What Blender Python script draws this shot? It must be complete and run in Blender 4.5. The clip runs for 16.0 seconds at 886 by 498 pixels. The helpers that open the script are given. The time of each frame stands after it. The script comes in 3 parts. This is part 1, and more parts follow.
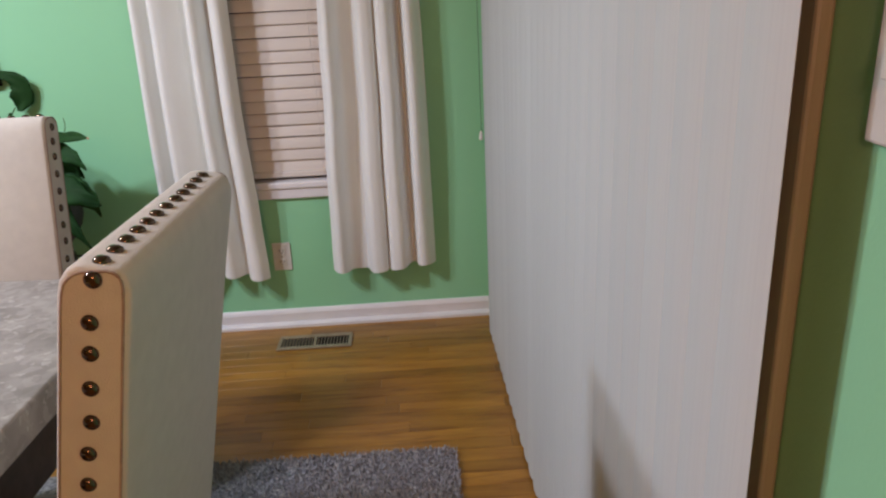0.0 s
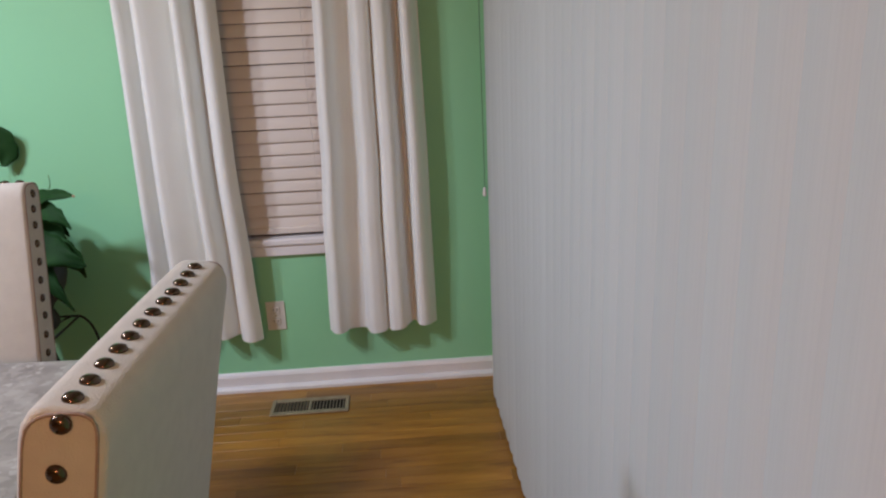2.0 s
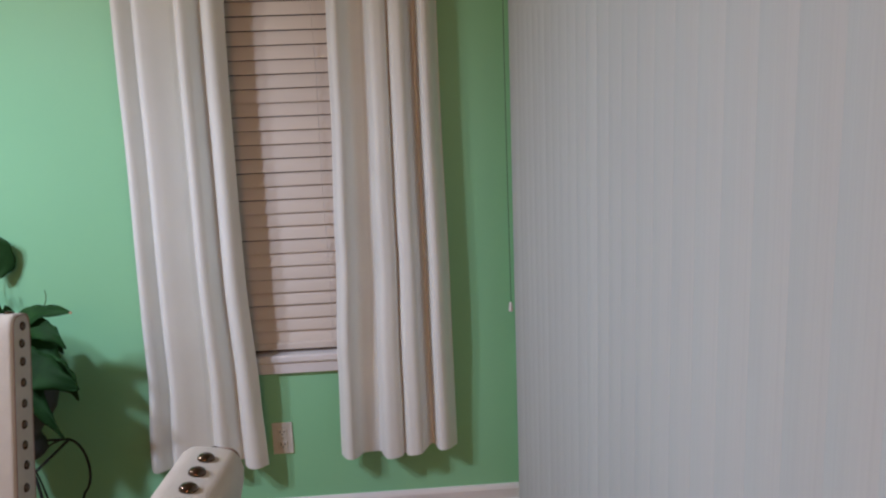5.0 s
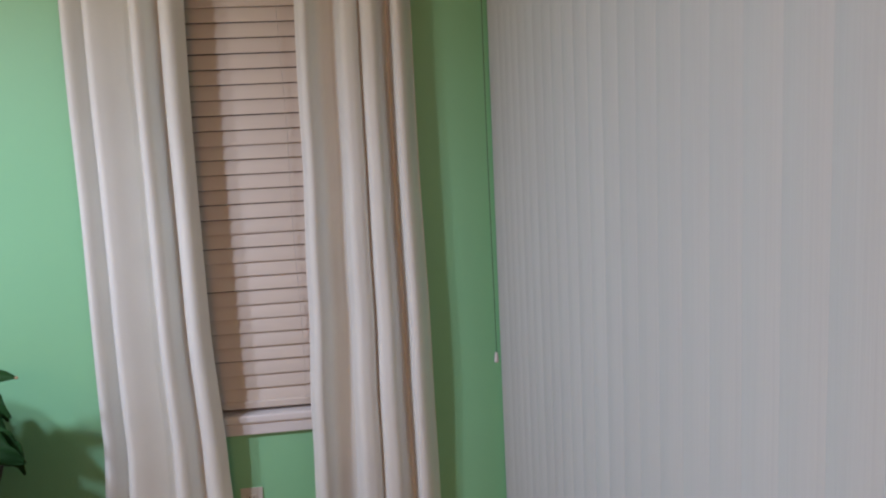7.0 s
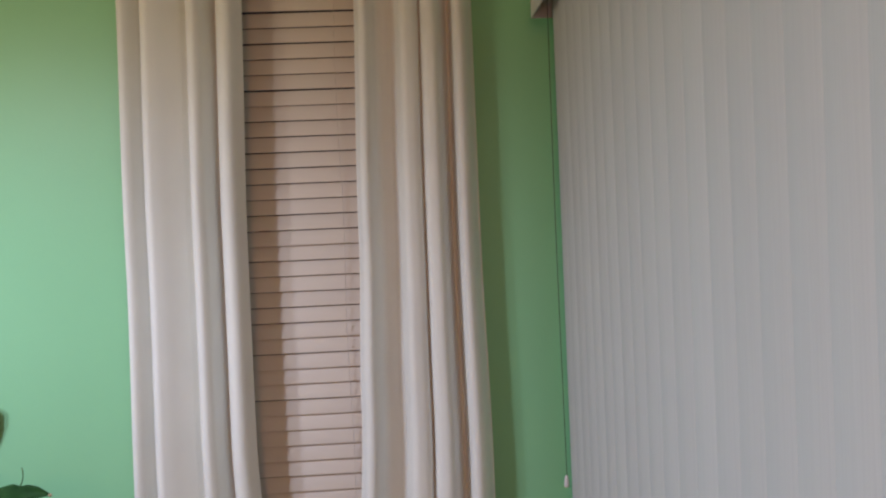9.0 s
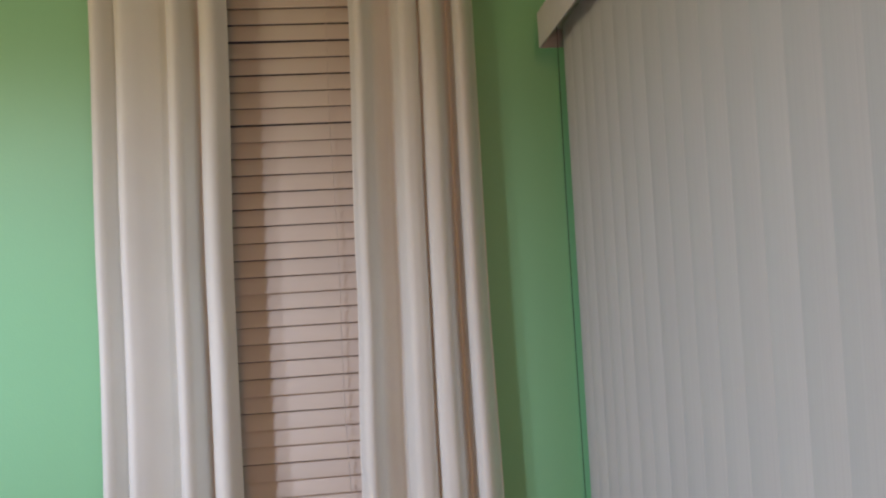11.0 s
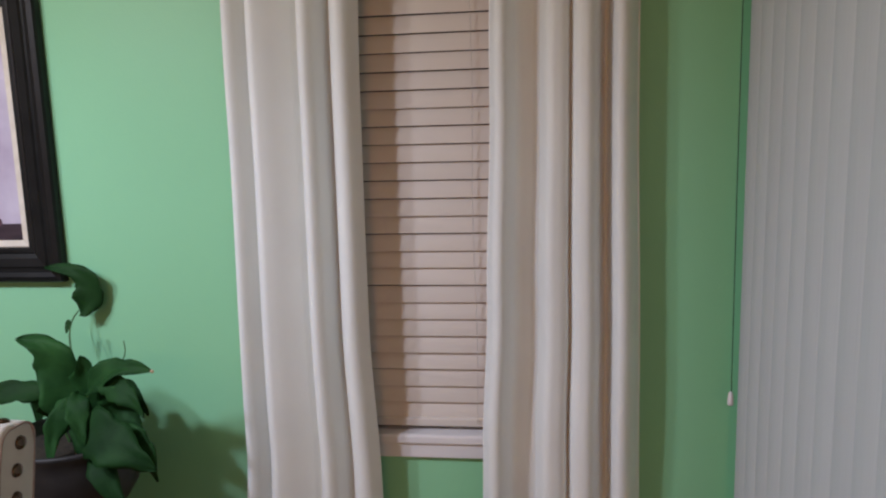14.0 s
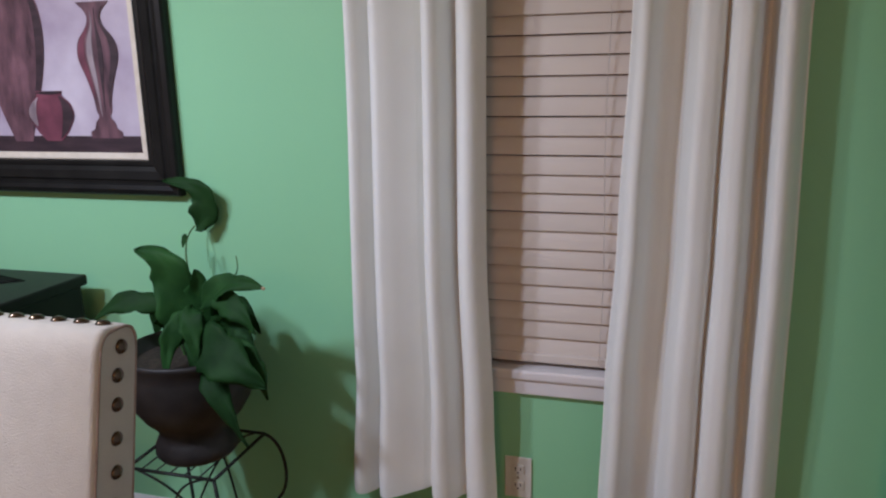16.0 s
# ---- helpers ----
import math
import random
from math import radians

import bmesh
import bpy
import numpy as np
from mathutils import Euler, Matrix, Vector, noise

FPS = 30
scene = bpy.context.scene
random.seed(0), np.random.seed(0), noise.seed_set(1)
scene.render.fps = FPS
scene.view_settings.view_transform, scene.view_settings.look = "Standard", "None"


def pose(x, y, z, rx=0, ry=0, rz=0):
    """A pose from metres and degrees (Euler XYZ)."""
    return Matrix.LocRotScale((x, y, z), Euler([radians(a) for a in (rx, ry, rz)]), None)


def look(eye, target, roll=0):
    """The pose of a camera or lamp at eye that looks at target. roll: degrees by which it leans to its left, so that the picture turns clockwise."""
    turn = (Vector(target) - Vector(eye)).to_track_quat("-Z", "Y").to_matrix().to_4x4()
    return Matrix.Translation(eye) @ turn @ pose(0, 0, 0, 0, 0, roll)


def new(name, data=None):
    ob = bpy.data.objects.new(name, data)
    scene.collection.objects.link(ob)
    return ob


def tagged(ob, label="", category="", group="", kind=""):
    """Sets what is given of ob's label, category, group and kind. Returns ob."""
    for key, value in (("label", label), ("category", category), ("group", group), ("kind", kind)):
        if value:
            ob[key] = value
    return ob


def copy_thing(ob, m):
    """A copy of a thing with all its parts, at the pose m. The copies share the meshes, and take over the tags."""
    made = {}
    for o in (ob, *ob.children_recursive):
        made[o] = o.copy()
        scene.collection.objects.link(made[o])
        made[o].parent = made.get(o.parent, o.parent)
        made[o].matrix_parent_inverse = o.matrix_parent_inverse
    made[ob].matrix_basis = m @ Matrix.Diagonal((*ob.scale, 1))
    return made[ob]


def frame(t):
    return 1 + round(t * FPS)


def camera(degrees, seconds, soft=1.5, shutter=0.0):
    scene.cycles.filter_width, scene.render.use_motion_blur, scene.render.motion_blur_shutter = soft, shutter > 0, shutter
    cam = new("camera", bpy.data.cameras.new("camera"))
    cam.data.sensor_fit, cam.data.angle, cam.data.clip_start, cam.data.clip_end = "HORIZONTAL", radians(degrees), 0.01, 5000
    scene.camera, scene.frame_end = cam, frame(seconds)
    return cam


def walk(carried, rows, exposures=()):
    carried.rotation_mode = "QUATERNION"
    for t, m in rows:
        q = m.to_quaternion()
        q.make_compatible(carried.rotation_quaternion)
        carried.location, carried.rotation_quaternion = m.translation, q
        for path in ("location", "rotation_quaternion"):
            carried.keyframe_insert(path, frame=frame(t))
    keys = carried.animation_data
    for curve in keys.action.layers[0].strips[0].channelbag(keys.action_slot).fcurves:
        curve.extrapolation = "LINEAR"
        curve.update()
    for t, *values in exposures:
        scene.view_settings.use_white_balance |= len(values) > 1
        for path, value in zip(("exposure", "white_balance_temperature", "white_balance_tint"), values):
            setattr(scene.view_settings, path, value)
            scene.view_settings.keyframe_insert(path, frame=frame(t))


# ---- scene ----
cam = camera(62.0, 16.0, soft=2.2)
PATH = [
    (0, (-0.04, 0.144, 1.318), (0.032, 2.026, 0.644), -2.8),
    (0.5, (-0.048, 0.162, 1.335), (0.007, 2.061, 0.709), -3.1),
    (1, (-0.041, 0.206, 1.347), (0.052, 2.116, 0.761), -2.7),
    (1.5, (-0.051, 0.25, 1.358), (0.031, 2.165, 0.788), -1.9),
    (2, (-0.071, 0.281, 1.359), (0.032, 2.193, 0.78), -2.6),
    (2.5, (-0.122, 0.31, 1.366), (0.009, 2.23, 0.82), -2.1),
    (3, (-0.157, 0.325, 1.368), (-0.031, 2.249, 0.836), -1.9),
    (3.5, (-0.144, 0.346, 1.38), (-0.019, 2.277, 0.874), -2.6),
    (4, (-0.137, 0.39, 1.395), (-0.036, 2.335, 0.943), -2.0),
    (6.5, (-0.125, 0.585, 1.438), (0.049, 2.558, 1.163), -3.3),
    (7, (-0.17, 0.622, 1.445), (0.046, 2.592, 1.175), -2.9),
    (7.5, (-0.124, 0.671, 1.451), (0.048, 2.65, 1.219), -3.2),
    (8, (-0.078, 0.752, 1.497), (-0.002, 2.743, 1.327), -3.6),
    (8.5, (-0.132, 0.77, 1.501), (-0.059, 2.766, 1.4), -2.8),
    (11, (-0.290, 0.954, 1.536), (-0.098, 2.943, 1.582), -3.3),
    (11.5, (-0.190, 0.998, 1.502), (-0.291, 2.995, 1.491), -4.67),
    (12, (-0.185, 1.026, 1.496), (-0.332, 3.020, 1.455), -3.07),
    (12.5, (-0.131, 1.072, 1.438), (-0.323, 3.060, 1.334), -4.0),
    (13, (-0.151, 1.137, 1.462), (-0.452, 3.101, 1.236), -2.1),
    (13.5, (-0.19, 1.139, 1.441), (-0.506, 3.098, 1.186), -1.3),
    (14, (-0.225, 1.113, 1.42), (-0.476, 3.073, 1.112), -1.6),
    (14.5, (-0.242, 1.122, 1.411), (-0.613, 3.061, 1.091), -2.2),
    (15, (-0.249, 1.164, 1.386), (-0.686, 3.079, 1.011), -1.1),
    (15.5, (-0.257, 1.199, 1.373), (-0.733, 3.102, 0.986), -1.6),
    (16, (-0.278, 1.237, 1.354), (-0.816, 3.108, 0.896), -1.1),
]
walk(cam, [(t, look(eye, target, roll)) for t, eye, target, roll in PATH],
     exposures=[(0.0, 0.12, 6850, 10), (4.0, -0.10, 6450, 10), (7.0, -0.05, 6500, 10), (11.0, 0.0, 6650, 10), (13.0, -0.06, 6650, 10), (16.0, -0.22, 6400, 11)])
MAIN, SHADE, WARM, AMBER = 79.0, 14.0, 23.5, 47.0

# ---- light ----
world = bpy.data.worlds.new("night_world")
scene.world = world
world.use_nodes = True
world.node_tree.nodes["Background"].inputs[0].default_value = (0.012, 0.016, 0.03, 1)
world.node_tree.nodes["Background"].inputs[1].default_value = 0.3


# chandelier over the dining table: two cool bulbs open downwards, amber shades glowing all round
for x, y in ((-1.72, 1.38), (-2.26, 1.28)):
    data = bpy.data.lights.new("chandelier_bulb", "SPOT")
    data.energy, data.color, data.shadow_soft_size = MAIN, (0.77, 0.875, 1.20), 0.075
    data.spot_size, data.spot_blend = radians(178), 0.65
    ob = new("chandelier_bulb", data)
    ob.location = (x, y, 2.30)
for x in (-1.79, -2.24):
    data = bpy.data.lights.new("shade_glow", "POINT")
    data.energy, data.color, data.shadow_soft_size = SHADE, (1.0, 0.84, 0.55), 0.08
    ob = new("shade_glow", data)
    ob.location = (x, 1.34, 2.36)
# unseen warm fills added behind the camera: a pinkish one low, an amber one high
data = bpy.data.lights.new("side_lamp", "POINT")
data.energy, data.color, data.shadow_soft_size = WARM, (1.0, 0.36, 0.35), 0.09
ob = new("side_lamp", data)
ob.location = (-0.28, -0.90, 1.72)
data = bpy.data.lights.new("ceiling_lamp", "POINT")
data.energy, data.color, data.shadow_soft_size = AMBER, (1.0, 0.53, 0.13), 0.16
ob = new("ceiling_lamp", data)
ob.location = (-0.60, -2.40, 2.35)


# ---- materials ----
def ramp_mat(name, dark, light, scale=(1, 1, 1), noise_scale=8.0, rough=0.6, bump=0.1, bump_scale=60.0, metal=0.0,
             detail=4.0, spec=0.5, vary=0.0, sheen=0.0, bump_vec=None):
    """A noise-varied surface: two base colours mixed by a broad noise, fine bump from a second one."""
    m = bpy.data.materials.new(name)
    m.use_nodes = True
    n, l = m.node_tree.nodes, m.node_tree.links
    b = n["Principled BSDF"]
    b.inputs["Roughness"].default_value = rough
    b.inputs["Metallic"].default_value = metal
    b.inputs["Specular IOR Level"].default_value = spec
    b.inputs["Sheen Weight"].default_value = sheen
    tc = n.new("ShaderNodeTexCoord")
    mp = n.new("ShaderNodeMapping")
    mp.inputs["Scale"].default_value = scale
    l.new(tc.outputs["Object"], mp.inputs["Vector"])
    nz = n.new("ShaderNodeTexNoise")
    nz.inputs["Scale"].default_value, nz.inputs["Detail"].default_value = noise_scale, detail
    l.new(mp.outputs[0], nz.inputs["Vector"])
    cr = n.new("ShaderNodeValToRGB")
    cr.color_ramp.elements[0].position, cr.color_ramp.elements[1].position = 0.3, 0.7
    cr.color_ramp.elements[0].color, cr.color_ramp.elements[1].color = (*dark, 1), (*light, 1)
    l.new(nz.outputs["Fac"], cr.inputs["Fac"])
    colour = cr.outputs["Color"]
    if vary:
        oi = n.new("ShaderNodeObjectInfo")
        hsv = n.new("ShaderNodeHueSaturation")
        mr = n.new("ShaderNodeMapRange")
        mr.inputs["To Min"].default_value, mr.inputs["To Max"].default_value = 1 - vary, 1 + vary
        l.new(oi.outputs["Random"], mr.inputs["Value"])
        l.new(mr.outputs[0], hsv.inputs["Value"])
        l.new(colour, hsv.inputs["Color"])
        colour = hsv.outputs["Color"]
    l.new(colour, b.inputs["Base Color"])
    bn = n.new("ShaderNodeTexNoise")
    bn.inputs["Scale"].default_value, bn.inputs["Detail"].default_value = bump_scale, 3.0
    if bump_vec:
        mp2 = n.new("ShaderNodeMapping")
        mp2.inputs["Scale"].default_value = bump_vec
        l.new(tc.outputs["Object"], mp2.inputs["Vector"])
        l.new(mp2.outputs[0], bn.inputs["Vector"])
    else:
        l.new(tc.outputs["Object"], bn.inputs["Vector"])
    bp = n.new("ShaderNodeBump")
    bp.inputs["Strength"].default_value, bp.inputs["Distance"].default_value = bump, 0.004
    l.new(bn.outputs["Fac"], bp.inputs["Height"])
    l.new(bp.outputs[0], b.inputs["Normal"])
    return m


def oak_mat():
    """Honey oak: broad tone along the strip, dark wavy grain streaks, each strip its own shade."""
    m = ramp_mat("oak_strip", (0.245, 0.105, 0.016), (0.375, 0.184, 0.030), scale=(1.0, 7, 7), noise_scale=4.0, rough=0.30, bump=0.08, bump_scale=8,
                 vary=0.22, detail=8, bump_vec=(3, 60, 60))
    n, l = m.node_tree.nodes, m.node_tree.links
    b = n["Principled BSDF"]
    ground = b.inputs["Base Color"].links[0].from_socket
    geo = n.new("ShaderNodeNewGeometry")
    for stretch, scale, lo, hi, amount in (((1.6, 16, 1), 2.2, 0.55, 0.68, 0.48), ((5, 60, 1), 2.0, 0.58, 0.72, 0.35)):
        mp = n.new("ShaderNodeMapping")
        mp.inputs["Scale"].default_value = stretch
        l.new(geo.outputs["Position"], mp.inputs["Vector"])
        grain = n.new("ShaderNodeTexNoise")
        grain.inputs["Scale"].default_value, grain.inputs["Detail"].default_value, grain.inputs["Distortion"].default_value = scale, 5.0, 0.9
        l.new(mp.outputs[0], grain.inputs["Vector"])
        rng = n.new("ShaderNodeMapRange")
        rng.inputs["From Min"].default_value, rng.inputs["From Max"].default_value, rng.inputs["To Max"].default_value = lo, hi, amount
        l.new(grain.outputs["Fac"], rng.inputs["Value"])
        mix = n.new("ShaderNodeMixRGB")
        mix.inputs["Color2"].default_value = (0.105, 0.036, 0.007, 1)
        l.new(rng.outputs[0], mix.inputs["Fac"])
        l.new(ground, mix.inputs["Color1"])
        ground = mix.outputs["Color"]
    l.new(ground, b.inputs["Base Color"])
    return m


GREEN = ramp_mat("green_wall_paint", (0.270, 0.598, 0.345), (0.288, 0.622, 0.366), noise_scale=1.5, rough=0.42, bump=0.09, bump_scale=160, spec=0.25)
# made-up tan for the two unseen walls, so they bounce warm light
BOUNCE_WALL = ramp_mat("tan_bounce_wall", (0.34, 0.25, 0.15), (0.38, 0.285, 0.175), noise_scale=1.5, rough=0.6, bump=0.09, bump_scale=160)
CEIL = ramp_mat("ceiling_paint", (0.60, 0.585, 0.55), (0.66, 0.645, 0.61), noise_scale=2, rough=0.9, bump=0.2, bump_scale=90)
TRIM = ramp_mat("white_trim_paint", (0.70, 0.68, 0.68), (0.78, 0.76, 0.76), noise_scale=6, rough=0.4, bump=0.05, bump_scale=40)
VINYL = ramp_mat("blind_slat_vinyl", (0.62, 0.565, 0.51), (0.67, 0.61, 0.55), scale=(0.3, 1, 1), noise_scale=6, rough=0.5, bump=0.05, bump_scale=50, vary=0.03)
VANE = ramp_mat("vane_fabric", (0.510, 0.536, 0.524), (0.540, 0.564, 0.550), scale=(60, 60, 0.6), noise_scale=5, rough=0.75, bump=0.2,
                bump_scale=6, vary=0.03, bump_vec=(90, 90, 0.5))
CLOTH = ramp_mat("curtain_cloth", (0.765, 0.785, 0.755), (0.805, 0.825, 0.795), noise_scale=5, rough=0.9, bump=0.25, bump_scale=420, sheen=0.2, spec=0.2)
LINEN = ramp_mat("chair_linen", (0.490, 0.452, 0.395), (0.530, 0.490, 0.428), noise_scale=40, rough=0.9, bump=0.35, bump_scale=500, sheen=0.15, spec=0.2)
PIPING = ramp_mat("linen_piping", (0.26, 0.19, 0.16), (0.36, 0.28, 0.24), noise_scale=60, rough=0.9, bump=0.3, bump_scale=400, spec=0.2)
NAIL = ramp_mat("antique_brass", (0.065, 0.046, 0.034), (0.15, 0.105, 0.075), noise_scale=80, rough=0.17, bump=0.04, bump_scale=150, metal=0.9)
DARKWOOD = ramp_mat("dark_wood", (0.012, 0.009, 0.007), (0.03, 0.022, 0.018), scale=(1, 8, 8), noise_scale=6, rough=0.35, bump=0.08, bump_scale=40)
BLACK = ramp_mat("black_lacquer", (0.007, 0.007, 0.007), (0.014, 0.014, 0.013), noise_scale=12, spec=0.22, rough=0.42, bump=0.12, bump_scale=60)
OAK = oak_mat()
CASING = ramp_mat("stained_casing", (0.25, 0.245, 0.185), (0.33, 0.32, 0.245), scale=(8, 8, 0.7), noise_scale=6, rough=0.45, bump=0.1, bump_scale=30)
def stone_mat():
    """Grey stone: cloudy ground, angular chips of other greys, sparse pale flecks."""
    m = ramp_mat("grey_stone_top", (0.18, 0.167, 0.150), (0.31, 0.29, 0.265), noise_scale=13, rough=0.3, bump=0.05, bump_scale=60, detail=10)
    n, l = m.node_tree.nodes, m.node_tree.links
    tc = next(k for k in n if k.type == "TEX_COORD")
    b = n["Principled BSDF"]
    ground = b.inputs["Base Color"].links[0].from_socket
    warp = n.new("ShaderNodeTexNoise")
    warp.inputs["Scale"].default_value, warp.inputs["Detail"].default_value = 30.0, 6.0
    l.new(tc.outputs["Object"], warp.inputs["Vector"])
    add = n.new("ShaderNodeMixRGB")
    add.blend_type = "ADD"
    add.inputs["Fac"].default_value = 0.035
    l.new(tc.outputs["Object"], add.inputs["Color1"])
    l.new(warp.outputs["Color"], add.inputs["Color2"])
    for scale, lo, hi, colour, amount in ((48, 0.55, 0.75, (0.40, 0.375, 0.345), 0.35), (70, 0.70, 0.85, (0.15, 0.135, 0.118), 0.30), (95, 0.93, 0.95, (0.52, 0.50, 0.46), 0.4)):
        cells = n.new("ShaderNodeTexVoronoi")
        cells.inputs["Scale"].default_value = scale
        l.new(add.outputs["Color"], cells.inputs["Vector"])
        pick = n.new("ShaderNodeSeparateColor")
        l.new(cells.outputs["Color"], pick.inputs["Color"])
        rng = n.new("ShaderNodeMapRange")
        rng.inputs["From Min"].default_value, rng.inputs["From Max"].default_value, rng.inputs["To Max"].default_value = lo, hi, amount
        l.new(pick.outputs["Red"], rng.inputs["Value"])
        mix = n.new("ShaderNodeMixRGB")
        mix.inputs["Color2"].default_value = (*colour, 1)
        l.new(rng.outputs[0], mix.inputs["Fac"])
        l.new(ground, mix.inputs["Color1"])
        ground = mix.outputs["Color"]
    l.new(ground, b.inputs["Base Color"])
    return m


STONE = stone_mat()
RUG = ramp_mat("grey_rug_pile", (0.17, 0.175, 0.19), (0.50, 0.51, 0.54), noise_scale=90, rough=1.0, bump=0.6, bump_scale=200, spec=0.1)
METAL = ramp_mat("vent_metal", (0.26, 0.21, 0.14), (0.36, 0.30, 0.21), noise_scale=30, rough=0.45, bump=0.06, bump_scale=80, metal=0.4)
# near-black colour in place of the shade inside duct, slots and plank gaps
HOLE = ramp_mat("cavity_shade_colour", (0.008, 0.007, 0.006), (0.014, 0.012, 0.010), noise_scale=30, rough=0.9)
RUNNER = ramp_mat("black_runner_cloth", (0.006, 0.007, 0.006), (0.014, 0.015, 0.014), noise_scale=60, rough=0.95, bump=0.3, bump_scale=300, spec=0.1)
PLASTIC = ramp_mat("almond_plastic", (0.60, 0.585, 0.53), (0.66, 0.645, 0.59), noise_scale=20, rough=0.35, bump=0.02)
POT = ramp_mat("brown_ceramic", (0.010, 0.008, 0.008), (0.024, 0.020, 0.019), noise_scale=18, rough=0.55, bump=0.2, bump_scale=45)
SOIL = ramp_mat("potting_soil", (0.012, 0.009, 0.006), (0.04, 0.028, 0.018), noise_scale=70, rough=1.0, bump=0.8, bump_scale=120)
IRON = ramp_mat("black_iron", (0.010, 0.012, 0.011), (0.025, 0.028, 0.026), noise_scale=60, rough=0.5, bump=0.2, bump_scale=150, metal=0.5)
LEAF = ramp_mat("leaf_green", (0.008, 0.038, 0.009), (0.020, 0.074, 0.018), noise_scale=14, rough=0.66, bump=0.4, bump_scale=45, vary=0.32, spec=0.14)
STEM = ramp_mat("stem_green", (0.03, 0.09, 0.02), (0.06, 0.14, 0.04), noise_scale=30, rough=0.5)
TIP = ramp_mat("dry_leaf_tip", (0.40, 0.28, 0.16), (0.52, 0.40, 0.26), noise_scale=60, rough=0.7)
CREAM = ramp_mat("cream_liner", (0.62, 0.56, 0.46), (0.72, 0.66, 0.56), noise_scale=40, rough=0.6, bump=0.15, bump_scale=200)
CANVAS = ramp_mat("canvas_lilac", (0.33, 0.26, 0.36), (0.62, 0.57, 0.66), noise_scale=4.5, rough=0.55, bump=0.2, bump_scale=260, detail=6)
PLUM = ramp_mat("painted_plum", (0.035, 0.018, 0.026), (0.20, 0.10, 0.125), scale=(3, 1, 1), noise_scale=9, rough=0.5, bump=0.2, bump_scale=220, detail=6)
PLUM2 = ramp_mat("painted_red_plum", (0.06, 0.016, 0.03), (0.22, 0.065, 0.10), noise_scale=10, rough=0.5, bump=0.2, bump_scale=220)
PALE = ramp_mat("painted_pale_stroke", (0.16, 0.12, 0.14), (0.42, 0.36, 0.39), scale=(1, 1, 0.3), noise_scale=25, rough=0.55, bump=0.2, bump_scale=220)
SHELF = ramp_mat("painted_shelf", (0.022, 0.014, 0.020), (0.06, 0.035, 0.045), scale=(1, 1, 5), noise_scale=8, rough=0.5, bump=0.2, bump_scale=220)
GLASS = bpy.data.materials.new("window_glass")
GLASS.use_nodes = True
GLASS.node_tree.nodes["Principled BSDF"].inputs["Transmission Weight"].default_value = 1.0
GLASS.node_tree.nodes["Principled BSDF"].inputs["Roughness"].default_value = 0.02


# ---- mesh helpers ----
def part(name, bm, material, parent=None, label="", smooth=False, angle=None):
    me = bpy.data.meshes.new(name)
    if smooth:
        for f in bm.faces:
            f.smooth = True
    bm.to_mesh(me)
    bm.free()
    me.materials.append(material)
    ob = new(name, me)
    if parent is not None:
        ob.parent = parent
    if label:
        ob["label"] = label
    return ob


def base(name, x=0.0, y=0.0, z=0.0):
    ob = new(name)
    ob.location = (x, y, z)
    ob.empty_display_size = 0.1
    bpy.context.view_layer.update()
    return ob


def add_box(bm, x0, x1, y0, y1, z0, z1, bevel=0.0, seg=2):
    r = bmesh.ops.create_cube(bm, size=1.0, matrix=Matrix.LocRotScale(((x0 + x1) / 2, (y0 + y1) / 2, (z0 + z1) / 2), None, (x1 - x0, y1 - y0, z1 - z0)))
    if bevel:
        edges = list({e for v in r["verts"] for e in v.link_edges})
        bmesh.ops.bevel(bm, geom=edges, offset=bevel, segments=seg, profile=0.5, affect="EDGES")
    return bm


def box(x0, x1, y0, y1, z0, z1, bevel=0.0, seg=2):
    return add_box(bmesh.new(), x0, x1, y0, y1, z0, z1, bevel, seg)


def add_tube(bm, pts, r, sides=8):
    """A round bar along the points; r may be one radius or one a point."""
    pts = [Vector(p) for p in pts]
    rs = r if isinstance(r, (list, tuple)) else [r] * len(pts)
    rings = []
    up = Vector((0, 0, 1))
    for i, p in enumerate(pts):
        d = (pts[min(i + 1, len(pts) - 1)] - pts[max(i - 1, 0)]).normalized()
        a = d.cross(up if abs(d.z) < 0.95 else Vector((1, 0, 0))).normalized()
        if rings and a.dot(last) < 0:
            a = -a
        last = a
        b = d.cross(a)
        rings.append([bm.verts.new(p + (a * math.cos(2 * math.pi * k / sides) + b * math.sin(2 * math.pi * k / sides)) * rs[i]) for k in range(sides)])
    for q, s in zip(rings, rings[1:]):
        for k in range(sides):
            bm.faces.new((q[k], q[(k + 1) % sides], s[(k + 1) % sides], s[k]))
    bm.faces.new(rings[0][::-1])
    bm.faces.new(rings[-1])
    return bm


def tube(pts, r, sides=8):
    return add_tube(bmesh.new(), pts, r, sides)


def lathe(profile, cx=0.0, cy=0.0, n=40, closed=True):
    bm = bmesh.new()
    rings = []
    for r, z in profile:
        rings.append([bm.verts.new((cx + r * math.cos(2 * math.pi * k / n), cy + r * math.sin(2 * math.pi * k / n), z)) for k in range(n)])
    for a, b in zip(rings, rings[1:]):
        for k in range(n):
            bm.faces.new((a[k], a[(k + 1) % n], b[(k + 1) % n], b[k]))
    if closed:
        bm.faces.new(rings[0][::-1])
        bm.faces.new(rings[-1])
    return bm


def bez(p0, p1, p2, p3, n):
    p0, p1, p2, p3 = map(Vector, (p0, p1, p2, p3))
    out = []
    for i in range(n + 1):
        t = i / n
        out.append(p0 * (1 - t) ** 3 + p1 * 3 * t * (1 - t) ** 2 + p2 * 3 * t * t * (1 - t) + p3 * t ** 3)
    return out


